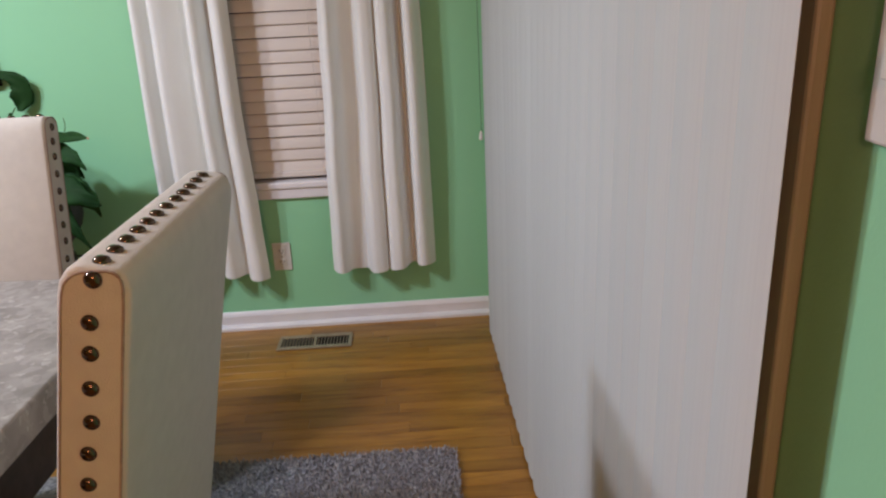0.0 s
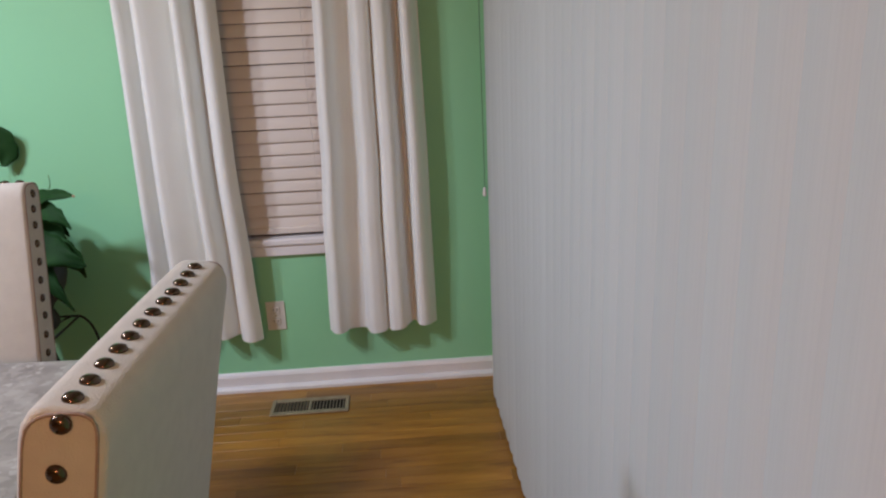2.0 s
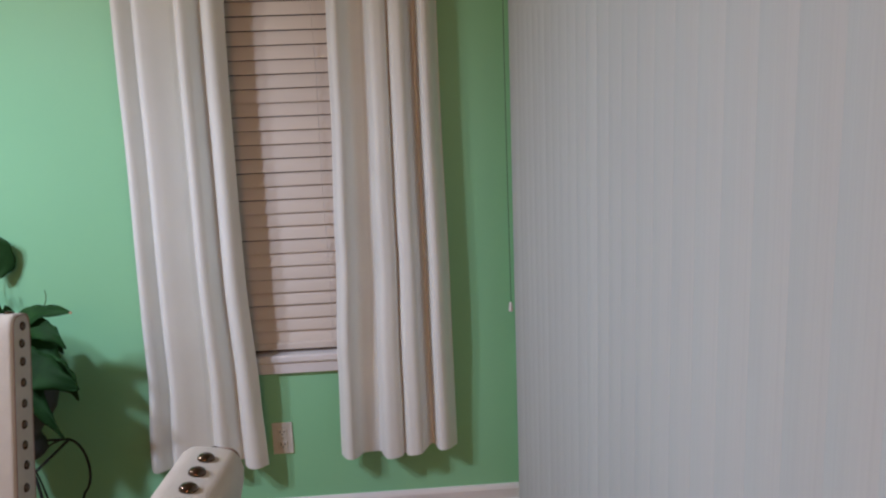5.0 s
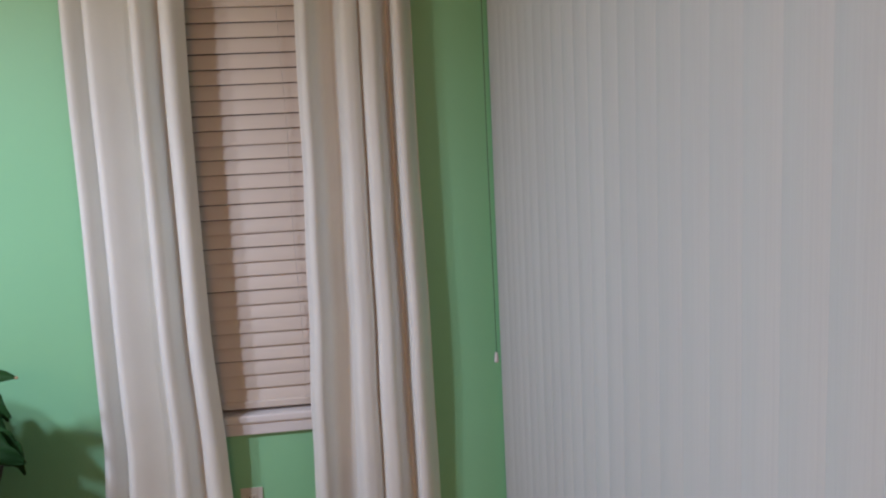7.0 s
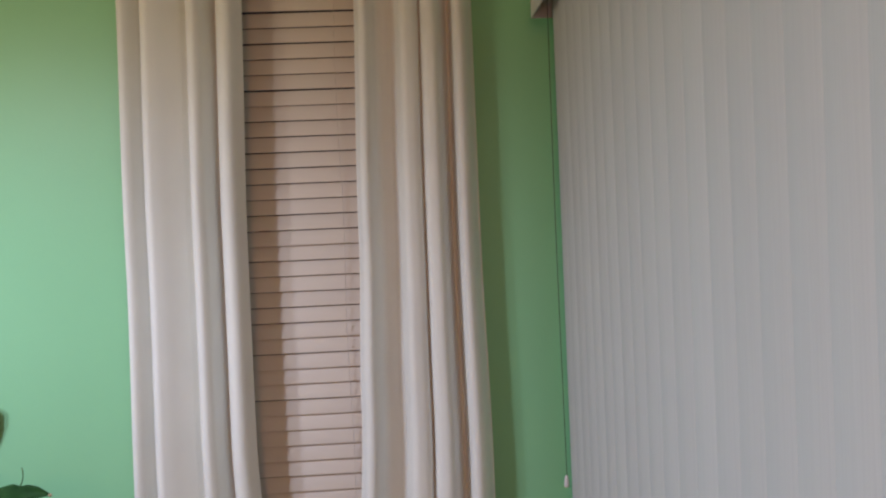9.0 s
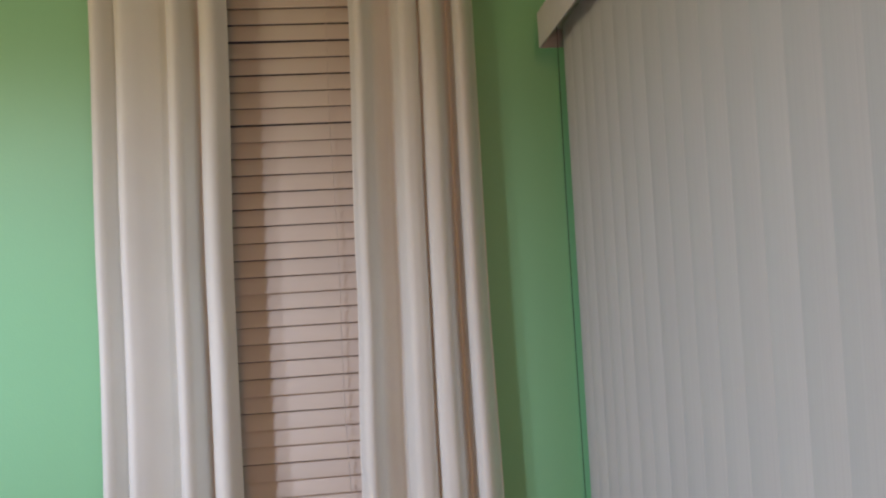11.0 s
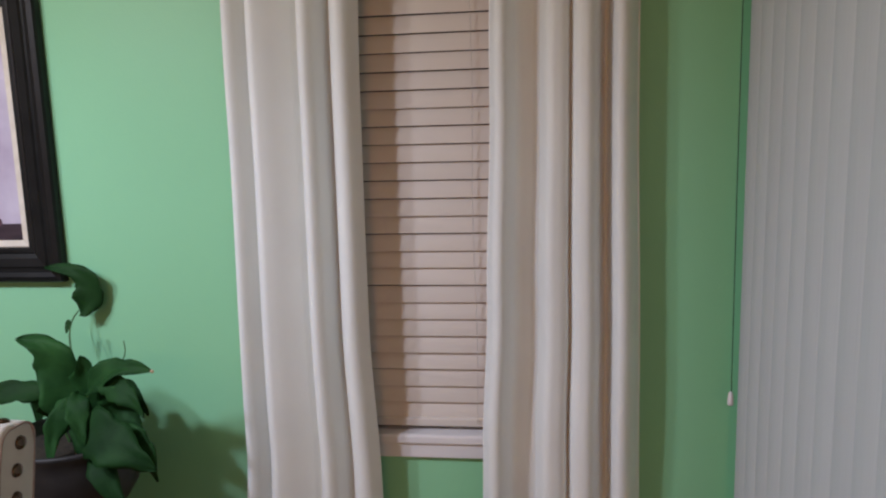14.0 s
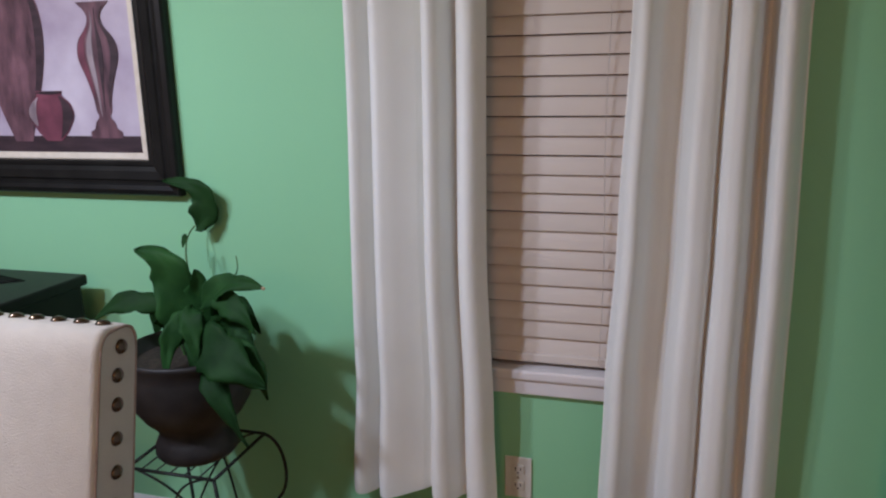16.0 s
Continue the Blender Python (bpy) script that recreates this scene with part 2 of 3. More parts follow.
def smoothline(ctrl, x):
    """Smooth interpolation through (x, value) pairs."""
    if x <= ctrl[0][0]:
        return ctrl[0][1]
    for (a, va), (b, vb) in zip(ctrl, ctrl[1:]):
        if x <= b:
            t = (x - a) / (b - a)
            t = t * t * (3 - 2 * t)
            return va + (vb - va) * t
    return ctrl[-1][1]


def through_points(ctrl, x):
    """Rounded interpolation through (x, value) pairs, with no flat spots between them."""
    k = 0
    while k < len(ctrl) - 2 and x > ctrl[k + 1][0]:
        k += 1
    (x0, v0), (x1, v1) = ctrl[k], ctrl[k + 1]
    xa, va = ctrl[max(k - 1, 0)]
    xb, vb = ctrl[min(k + 2, len(ctrl) - 1)]
    m0, m1 = (v1 - va) / (x1 - xa) * (x1 - x0), (vb - v0) / (xb - x0) * (x1 - x0)
    t = (x - x0) / (x1 - x0)
    return (2 * t ** 3 - 3 * t * t + 1) * v0 + (t ** 3 - 2 * t * t + t) * m0 + (3 * t * t - 2 * t ** 3) * v1 + (t ** 3 - t * t) * m1


# ---- room ----
YB, XR, XL, YF, ZC = 3.0, 0.315, -4.6, -4.6, 2.6
WX0, WX1, WZ0, WZ1 = -0.80, -0.19, 0.615, 2.36
bm = bmesh.new()
add_box(bm, XL - 0.12, WX0, YB, YB + 0.14, 0, ZC)
add_box(bm, WX1, XR + 0.14, YB, YB + 0.14, 0, ZC)
add_box(bm, WX0, WX1, YB, YB + 0.14, 0, WZ0)
add_box(bm, WX0, WX1, YB, YB + 0.14, WZ1, ZC)
tagged(part("wall_north", bm, GREEN), "mint green painted wall with a window opening", "wall", kind="structure")
DY0, DY1, DZ1 = 0.95, 2.66, 2.06
bm = bmesh.new()
add_box(bm, XR, XR + 0.14, YF, DY0, 0, ZC)
add_box(bm, XR, XR + 0.14, DY1, YB, 0, ZC)
add_box(bm, XR, XR + 0.14, DY0, DY1, DZ1, ZC)
tagged(part("wall_east", bm, GREEN), "green painted wall with a patio door opening", "wall", kind="structure")
tagged(part("wall_west", box(XL - 0.12, XL, YF, YB, 0, ZC), BOUNCE_WALL), "unseen wall, coloured tan to bounce warm light", "wall", kind="structure")
tagged(part("wall_south", box(XL - 0.12, XR + 0.14, YF - 0.12, YF, 0, ZC), BOUNCE_WALL), "unseen wall, coloured tan to bounce warm light", "wall", kind="structure")
tagged(part("ceiling", box(XL - 0.12, XR + 0.14, YF - 0.12, YB + 0.14, ZC, ZC + 0.1), CEIL), "white ceiling", "ceiling", kind="structure")


def moulding(name, x0, x1, face, depth, height, label):
    """Baseboard along the back wall with an eased top edge and a shoe strip at the floor."""
    bm = bmesh.new()
    prof = [(face, 0.0), (face - depth - 0.020, 0.0), (face - depth - 0.020, 0.012), (face - depth - 0.012, 0.019), (face - depth, 0.021),
            (face - depth, height - 0.016), (face - depth * 0.7, height - 0.006), (face - depth * 0.35, height), (face, height)]
    a = [bm.verts.new((x0, y, z)) for y, z in prof]
    b = [bm.verts.new((x1, y, z)) for y, z in prof]
    for i in range(len(prof)):
        j = (i + 1) % len(prof)
        bm.faces.new((a[i], b[i], b[j], a[j]))
    bm.faces.new(a[::-1])
    bm.faces.new(b)
    return tagged(part(name, bm, TRIM), label, "baseboard", kind="structure")


moulding("baseboard", XL, XR, YB, 0.016, 0.074, "white painted baseboard with shoe moulding on the floor")

# window in the north wall
win = base("window_1", (WX0 + WX1) / 2, YB, WZ0)
tagged(win, "white sash window, dark night outside, behind a closed blind", "window", kind="structure")


def in_place(ob):
    """Keeps a mesh built in room coordinates where it is under a moved parent."""
    ob.matrix_parent_inverse = Matrix.Translation(-Vector(ob.parent.location))
    return ob


in_place(part("window_stool", box(WX0 - 0.06, WX1 + 0.06, YB - 0.024, YB + 0.07, 0.592, 0.619, 0.006), TRIM, win, "white stool at the bottom of the window"))
in_place(part("window_apron", box(WX0 - 0.04, WX1 + 0.04, YB - 0.016, YB - 0.001, 0.551, 0.591, 0.004), TRIM, win))
for x0, x1 in ((WX0 - 0.055, WX0 + 0.004), (WX1 - 0.004, WX1 + 0.055)):
    in_place(part("window_casing", box(x0, x1, YB - 0.016, YB - 0.001, 0.62, WZ1 + 0.05, 0.004), TRIM, win))
bm = bmesh.new()
for x0, x1, z0, z1 in ((WX0, WX0 + 0.04, 0.62, WZ1), (WX1 - 0.04, WX1, 0.62, WZ1), (WX0, WX1, 0.62, 0.67), (WX0, WX1, WZ1 - 0.05, WZ1), (WX0, WX1, 1.46, 1.50)):
    add_box(bm, x0, x1, YB + 0.085, YB + 0.12, z0, z1, 0.003)
in_place(part("window_frame", bm, TRIM, win))
for z0, z1 in ((0.66, 1.465), (1.495, WZ1 - 0.045)):
    in_place(part("pane", box(WX0 + 0.035, WX1 - 0.035, YB + 0.100, YB + 0.104, z0, z1), GLASS, win))

# patio door in the east wall
door = base("door_1", XR, (DY0 + DY1) / 2, 0)
tagged(door, "sliding glass patio door hidden behind vertical blinds", "door", kind="structure")
for y0, y1 in ((DY0 - 0.193, DY0 + 0.003), (DY1 - 0.003, DY1 + 0.085)):
    in_place(part("door_casing", box(XR - 0.018, XR - 0.001, y0, y1, 0, DZ1 + 0.08, 0.004), CASING, door, "brown stained wooden casing"))
in_place(part("door_casing", box(XR - 0.018, XR - 0.001, DY0 + 0.004, DY1 - 0.004, DZ1 - 0.003, DZ1 + 0.08, 0.004), CASING, door, "brown stained wooden casing"))
bm = bmesh.new()
for y0, y1, z0, z1 in ((DY0, DY0 + 0.05, 0, DZ1), (DY1 - 0.05, DY1, 0, DZ1), (DY0, DY1, 0, 0.05), (DY0, DY1, DZ1 - 0.05, DZ1), (1.72, 1.79, 0, DZ1)):
    add_box(bm, XR + 0.05, XR + 0.10, y0, y1, z0, z1, 0.003)
in_place(part("door_frame", bm, TRIM, door))
for y0, y1 in ((DY0 + 0.04, 1.73), (1.78, DY1 - 0.04)):
    in_place(part("pane", box(XR + 0.072, XR + 0.078, y0, y1, 0.04, DZ1 - 0.04), GLASS, door))

# ---- horizontal blind in the window ----
PITCH, Z_FIRST = 0.0465, 0.697
blind = tagged(base("window_blind", (WX0 + WX1) / 2, YB, WZ0), "closed off-white horizontal slat blind inside the window", "window blind")
BX0, BX1, BY = WX0 + 0.008, WX1 - 0.008, YB + 0.022


def slat_mesh(name, width, tilt, crown):
    bm = bmesh.new()
    n = 7
    lo, hi = [], []
    for i in range(n):
        s = (i / (n - 1) - 0.5) * width
        c = crown * (1 - (2 * i / (n - 1) - 1) ** 2)
        for store, t in ((lo, -0.0014), (hi, 0.0014)):
            y = -(c + t) * math.cos(tilt) + s * math.sin(tilt)
            z = s * math.cos(tilt) + (c + t) * math.sin(tilt)
            store.append([bm.verts.new((x, y, z)) for x in (BX0, BX1)])
    loop = lo + hi[::-1]
    for i in range(len(loop)):
        a, b = loop[i], loop[(i + 1) % len(loop)]
        bm.faces.new((a[0], a[1], b[1], b[0]))
    bm.faces.new([p[0] for p in loop][::-1])
    bm.faces.new([p[1] for p in loop])
    bmesh.ops.recalc_face_normals(bm, faces=bm.faces)
    me = bpy.data.meshes.new(name)
    bm.to_mesh(me)
    bm.free()
    me.materials.append(VINYL)
    return me


slat = slat_mesh("slat", 0.0452, radians(12), 0.0018)
rnd = random.Random(3)
for k in range(-1, 35):
    ob = new("slat", slat)
    ob.parent = blind
    ob.matrix_parent_inverse = Matrix.Translation(-Vector(blind.location))
    ob.matrix_basis = pose(0, BY, Z_FIRST + (k + 0.5) * PITCH, rnd.uniform(-1.5, 1.5), rnd.uniform(-0.12, 0.12), 0)
in_place(part("bottom_rail", box(BX0, BX1, BY - 0.014, BY + 0.014, 0.631, 0.656, 0.005), VINYL, blind))
in_place(part("headrail", box(BX0, BX1, BY - 0.026, BY + 0.026, Z_FIRST + 35.2 * PITCH, WZ1 - 0.002, 0.004), VINYL, blind))
for x in (-0.705, -0.385):
    pts = [(x + 0.0025 * math.sin(9 * z), BY - 0.021 - 0.001 * math.sin(70 * z), z) for z in np.linspace(0.645, Z_FIRST + 35 * PITCH, 60)]
    in_place(part("lift_cord", tube(pts, 0.0011, 5), VINYL, blind, smooth=True))


# ---- curtains ----
def curtain(name, folds, left, right, hem, seed):
    """A hanging panel: folds are (place across 0..1, depth), left/right its edges by height, hem the lower edge by place."""
    top = 2.50
    nu, nv = 170, 64
    thing = base(name, (left(1.0) + right(1.0)) / 2, YB - 0.06, 0.25)
    tagged(thing, "white cotton curtain panel hanging in deep vertical folds", "curtain", "curtain pair")

    def at(u, z, grow=0.0):
        a, b = left(z), right(z)
        w = 0.010 * noise.noise((u * 2.5, z * 0.8, seed))
        d = through_points(folds, min(1, max(0, u + w * 1.4)))
        d *= 1.0 - 0.10 * max(0, z - 1.6) - 0.40 * max(0, 0.7 - z)
        d += 0.003 * noise.noise((u * 4, z * 2.2, seed + 9))
        return Vector((a + (b - a) * u + w * 0.5, YB - 0.018 - 1.12 * d - grow, z))

    def sheet(z_low, z_high, rows, grow):
        bm = bmesh.new()
        grid = []
        for j in range(rows + 1):
            row = []
            for i in range(nu + 1):
                u = i / nu
                z0 = hem(u) if z_low is None else z_low
                z1 = z_high if z_high is not None else hem(u) + 0.075
                row.append(bm.verts.new(at(u, z0 + (z1 - z0) * j / rows, grow)))
            grid.append(row)
        for j in range(rows):
            for i in range(nu):
                bm.faces.new((grid[j][i], grid[j][i + 1], grid[j + 1][i + 1], grid[j + 1][i]))
        return bm

    ob = in_place(part("panel", sheet(None, top, nv, 0.0), CLOTH, thing, smooth=True))
    mod = ob.modifiers.new("thickness", "SOLIDIFY")
    mod.thickness, mod.offset = 0.003, -1
    ob = in_place(part("hem", sheet(None, None, 4, 0.0002), CLOTH, thing, "folded and stitched hem", smooth=True))
    mod = ob.modifiers.new("thickness", "SOLIDIFY")
    mod.thickness, mod.offset = 0.0034, -1
    for ob in thing.children:
        mod = ob.modifiers.new("crisp_edges", "EDGE_SPLIT")
        mod.split_angle = radians(65)
    return thing


def track(pairs):
    return lambda z: smoothline(pairs, z)


curtain("curtain", [(0, .012), (.03, .050), (.07, .074), (.12, .068), (.175, .038), (.198, .022), (.220, .064), (.265, .086), (.33, .080), (.42, .058), (.50, .034),
                    (.552, .016), (.576, .062), (.62, .088), (.68, .080), (.725, .045), (.758, .014), (.780, .016), (.802, .060), (.85, .090), (.92, .090), (1.0, .055)],
        track([(0.25, -1.047), (0.6, -1.022), (1.5, -1.009), (2.3, -1.000)]), track([(0.25, -0.628), (0.5, -0.635), (0.95, -0.651), (1.5, -0.650), (2.3, -0.636)]),
        lambda u: 0.252 - 0.010 * math.sin(u * 7.5 + 0.6), 1.3)
curtain("curtain", [(0, .045), (.04, .080), (.10, .084), (.145, .058), (.18, .024), (.25, .012), (.335, .014), (.355, .050), (.39, .084), (.46, .088), (.522, .074),
                    (.545, .048), (.562, .072), (.61, .088), (.69, .080), (.742, .034), (.775, .006), (.808, .010), (.825, .050), (.86, .074), (.93, .064), (1.0, .022)],
        track([(0.25, -0.374), (0.6, -0.366), (1.0, -0.348), (1.5, -0.333), (2.3, -0.317)]), track([(0.25, 0.036), (0.8, 0.030), (1.5, 0.019), (2.3, 0.022)]),
        lambda u: 0.252 + 0.008 * math.sin(u * 6 + 2.6), 7.7)

# ---- vertical blind over the patio door ----
VX, VY0, VY1, VTOP = 0.236, 0.700, 2.818, 2.145
vblind = tagged(base("vertical_blind", VX, (VY0 + VY1) / 2, 0.02), "closed white vertical vane blind with a valance over the patio door", "vertical blind")
NV = 28
step = (VY1 - VY0 - 0.088) / (NV - 1)


def vane_mesh():
    bm = bmesh.new()
    n, width, sag = 9, 0.090, 0.0042
    front, back = [], []
    for i in range(n):
        s = i / (n - 1) * 2 - 1
        low = 0.013 + 0.018 * s ** 4
        for store, t in ((front, -0.00018), (back, 0.00018)):
            store.append([bm.verts.new((-sag * (1 - s * s) + t, s * width / 2, z)) for z in (low, 0.6, 1.2, 1.8, VTOP)])
    for store in (front, back):
        for a, b in zip(store, store[1:]):
            for k in range(4):
                bm.faces.new((a[k], b[k], b[k + 1], a[k + 1]))
    def rim(*corners):
        bm.faces.new([bm.verts.new(v.co) for v in corners])

    for k in range(n - 1):
        rim(front[k][0], front[k + 1][0], back[k + 1][0], back[k][0])
        rim(front[k][4], front[k + 1][4], back[k + 1][4], back[k][4])
    for e in (0, n - 1):
        for k in range(4):
            rim(front[e][k], front[e][k + 1], back[e][k + 1], back[e][k])
    bmesh.ops.recalc_face_normals(bm, faces=bm.faces)
    for f in bm.faces:
        f.smooth = f.calc_area() > 0.001
    me = bpy.data.meshes.new("vane")
    bm.to_mesh(me)
    bm.free()
    me.materials.append(VANE)
    return me


vane = vane_mesh()
for k in range(NV):
    ob = new("vane", vane)
    ob.parent = vblind
    ob.matrix_parent_inverse = Matrix.Translation(-Vector(vblind.location))
    ob.matrix_basis = pose(VX + 0.016 * (NV - 1 - k) / (NV - 1), VY0 + 0.044 + k * step, 0, rnd.uniform(-0.03, 0.03), rnd.uniform(-0.02, 0.02), 0.9 + rnd.uniform(-0.6, 0.6))
bm = bmesh.new()
add_box(bm, 0.186, 0.190, 0.58, 2.885, 2.105, 2.200, 0.0015)
add_box(bm, 0.190, 0.312, 2.881, 2.885, 2.105, 2.200)
add_box(bm, 0.190, 0.312, 0.58, 0.584, 2.105, 2.200)
in_place(part("valance", bm, TRIM, vblind, "white valance board with a return at its end"))
in_place(part("headrail", box(0.215, 0.276, 0.62, 2.87, 2.150, 2.185, 0.003), TRIM, vblind))
CX, CY = 0.224, 2.835
cord = in_place(part("pull_cord", tube([(CX + 0.002 * math.sin(3 * z), CY, z) for z in np.linspace(0.80, 2.16, 20)], 0.0009, 6), IRON, vblind, "thin dark pull cord", smooth=True))
bm = lathe([(0.0025, 0.806), (0.005, 0.801), (0.007, 0.787), (0.0075, 0.776), (0.006, 0.773)], CX, CY, 14)
in_place(part("tassel", bm, TRIM, vblind, "small cream cord tassel", smooth=True))

# ---- light switch and outlet ----
sw = tagged(base("light_switch", XR, 0.632, 1.248), "almond plastic light switch plate on the green wall", "light switch")
in_place(part("plate", box(XR - 0.007, XR - 0.0005, 0.570, 0.689, 1.190, 1.306, 0.003), PLASTIC, sw))
for y in (0.609, 0.655):
    in_place(part("toggle", box(XR - 0.020, XR - 0.006, y - 0.005, y + 0.005, 1.240, 1.263, 0.002), PLASTIC, sw))
for y in (0.609, 0.655):
    for z in (1.218, 1.278):
        in_place(part("screw", box(XR - 0.0085, XR - 0.006, y - 0.003, y + 0.003, z - 0.003, z + 0.003, 0.001), METAL, sw))

outlet = tagged(base("wall_outlet", -0.587, YB, 0.307), "almond duplex outlet low on the green wall under the window", "outlet")
in_place(part("plate", box(-0.623, -0.551, YB - 0.006, YB - 0.0005, 0.248, 0.366, 0.0025), PLASTIC, outlet))
for z in (0.284, 0.330):
    bm = box(-0.604, -0.570, YB - 0.009, YB - 0.005, z - 0.014, z + 0.014, 0.003)
    face = in_place(part("receptacle", bm, PLASTIC, outlet))
    # slots are raised near-black blocks, coloured like shaded holes
    for x, w, h in ((-0.594, 0.0012, 0.005), (-0.580, 0.0012, 0.0042)):
        part("slot", box(x - w, x + w, YB - 0.0098, YB - 0.0085, z - h + 0.003, z + h + 0.003), HOLE, face)
    part("slot", box(-0.589, -0.585, YB - 0.0098, YB - 0.0085, z - 0.0095, z - 0.0055), HOLE, face)
in_place(part("screw", box(-0.590, -0.584, YB - 0.0075, YB - 0.0055, 0.304, 0.310, 0.001), METAL, outlet))

# ---- floor vent ----
vent = tagged(base("floor_vent", -0.464, 2.816, 0.002), "brown metal floor register with two louvre banks", "floor vent")
bm = bmesh.new()
for x0, x1, y0, y1 in ((-0.611, -0.596, 2.756, 2.876), (-0.333, -0.318, 2.756, 2.876), (-0.596, -0.333, 2.756, 2.779), (-0.596, -0.333, 2.853, 2.876), (-0.470, -0.459, 2.779, 2.853)):
    add_box(bm, x0, x1, y0, y1, 0.0005, 0.0075, 0.0025)
in_place(part("frame", bm, METAL, vent))
# flat dark sheet: the duct's shade is put in by colour
in_place(part("damper", box(-0.597, -0.332, 2.778, 2.854, 0.0003, 0.0012), HOLE, vent, "near-black sheet standing in for the shaded duct"))
louvre = bpy.data.meshes.new("louvre")
bm = box(-0.0048, 0.0048, -0.0365, 0.0365, -0.0006, 0.0006)
bm.to_mesh(louvre)
bm.free()
louvre.materials.append(METAL)
for bank, x0, tilt in ((0, -0.5885, 56), (1, -0.4525, -62)):
    for k in range(10):
        ob = new("louvre", louvre)
        ob.parent = vent
        ob.matrix_parent_inverse = Matrix.Translation(-Vector(vent.location))
        ob.matrix_basis = pose(x0 + k * 0.0125, 2.816, 0.0045, 0, tilt, 0)


# ---- dining chairs ----
def dining_chair():
    """Upholstered side chair facing -y, origin on the floor below the middle of its back."""
    ch = base("dining_chair")
    tagged(ch, "cream linen dining chair with a dark nailhead-trimmed back", "chair", "chairs round the table")
    half, top, lean = 0.208, 1.060, 0.215

    def mid(z):
        return lean * (z - 1.048)

    def thick(z):
        return 0.037 + 0.006 * (1.08 - z) / 0.6

    # back: rounded slab that leans backwards
    bm = bmesh.new()
    rings = []
    zs = [0.40, 0.5, 0.65, 0.8, 0.92, 0.985, 1.025, 1.041, 1.052, 1.058, 1.060]
    for z in zs:
        inset = 0.0
        if z > 1.028:
            s = (z - 1.028) / (top - 1.028)
            inset = 0.020 * (1 - math.sqrt(max(0, 1 - s * s)))
        y0, t = mid(z), thick(z) - inset
        w = half - inset * 0.35
        r = 0.009
        ring = []
        for cx, cy, a0 in ((w - r, t - r, 0), (-w + r, t - r, 90), (-w + r, -t + r, 180), (w - r, -t + r, 270)):
            for k in range(5):
                a = radians(a0 + 22.5 * k)
                ring.append((cx + r * math.cos(a), cy + r * math.sin(a)))
        # slight crown of the padding on the broad faces
        full = []
        for i, (px, py) in enumerate(ring):
            qx, qy = ring[(i + 1) % len(ring)]
            full.append((px, py))
            if abs(qx - px) > 0.1:
                for f in (0.15, 0.32, 0.5, 0.68, 0.85):
                    x = px + (qx - px) * f
                    full.append((x, py + (0.006 if py > 0 else -0.010) * math.sin(math.pi * f) ** 0.6 * min(1, (top - z) / 0.12)))
        slope = 0.18 * min(1.0, max(0.0, (z - 0.95) / 0.09))
        rings.append([bm.verts.new((x, y0 + y, z - slope * (y + 0.02))) for x, y in full])
    for a, b in zip(rings, rings[1:]):
        n = len(a)
        for k in range(n):
            bm.faces.new((a[k], a[(k + 1) % n], b[(k + 1) % n], b[k]))
    bm.faces.new(rings[0][::-1])
    bm.faces.new(rings[-1])
    part("backrest", bm, LINEN, ch, "cream linen upholstered back", smooth=True)
    # piping round the side gussets, arched at the top
    for sx in (-1, 1):
        def rim(y, z):
            s = max(0.0, z - 1.028) / (top - 1.028)
            return (sx * (half - 0.0006 - 0.007 * (1 - math.sqrt(max(0, 1 - s * s)))), y, z)
        zs = list(np.linspace(0.42, 1.012, 14))
        pts = [rim(mid(z) - thick(z) + 0.006, z) for z in zs]
        for k in range(1, 12):
            a = math.pi * k / 12
            z = 1.018 + 0.035 * math.sin(a) ** 0.6
            pts.append(rim(mid(z) - (thick(z) - 0.006) * math.copysign(abs(math.cos(a)) ** 0.6, math.cos(a)), z))
        pts += [rim(mid(z) + thick(z) - 0.006, z) for z in zs[::-1]]
        part("piping", tube(pts, 0.0017, 6), PIPING, ch, "sewn edge piping", smooth=True)
    # seat, rails, legs
    bm = box(-0.205, 0.205, -0.60, -0.10, 0.40, 0.50, 0.03, 4)
    part("seat", bm, LINEN, ch, "cream padded seat", smooth=True)
    for x in (-0.195, 0.195):
        part("leg", tube([(x, -0.56, 0.0), (x, -0.56, 0.41)], [0.016, 0.024], 4), DARKWOOD, ch, "dark wooden leg")
        part("leg", tube([(x, -0.06, 0.0), (x, -0.11, 0.42)], [0.016, 0.024], 4), DARKWOOD, ch, "dark wooden leg")
    # nail heads
    nail = bpy.data.meshes.new("nail_head")
    bm = lathe([(0.0094, 0.0), (0.0091, 0.0022), (0.0076, 0.0045), (0.0046, 0.0061), (0.0013, 0.0066)], 0, 0, 14)
    for f in bm.faces:
        f.smooth = True
    bm.to_mesh(nail)
    bm.free()
    nail.materials.append(NAIL)

    def put(x, y, z, m):
        ob = new("nail_head", nail)
        ob.parent = ch
        ob.matrix_basis = Matrix.Translation((x, y, z)) @ m

    for k in range(12):
        x = 0.184 - k * 0.0325
        put(x + rnd.uniform(-.001, .001), mid(top) + rnd.uniform(-.0012, .0012), top - 0.0042, Euler((-0.18 + rnd.uniform(-.08, .08), rnd.uniform(-.08, .08), 0)).to_matrix().to_4x4())
    for sx in (-1, 1):
        turn = Matrix.Rotation(sx * math.pi / 2, 4, "Y")
        z = 1.045
        k = 0
        while z > 0.46:
            put(sx * (half - 0.0008), mid(z) + rnd.uniform(-.002, .002), z, turn)
            z -= (0.045, 0.0355, 0.0405)[min(k, 2)] + rnd.uniform(-0.0015, 0.0015)
            k += 1
    return ch


chair = dining_chair()
chair.matrix_basis = pose(-1.092, 1.935, 0.013)
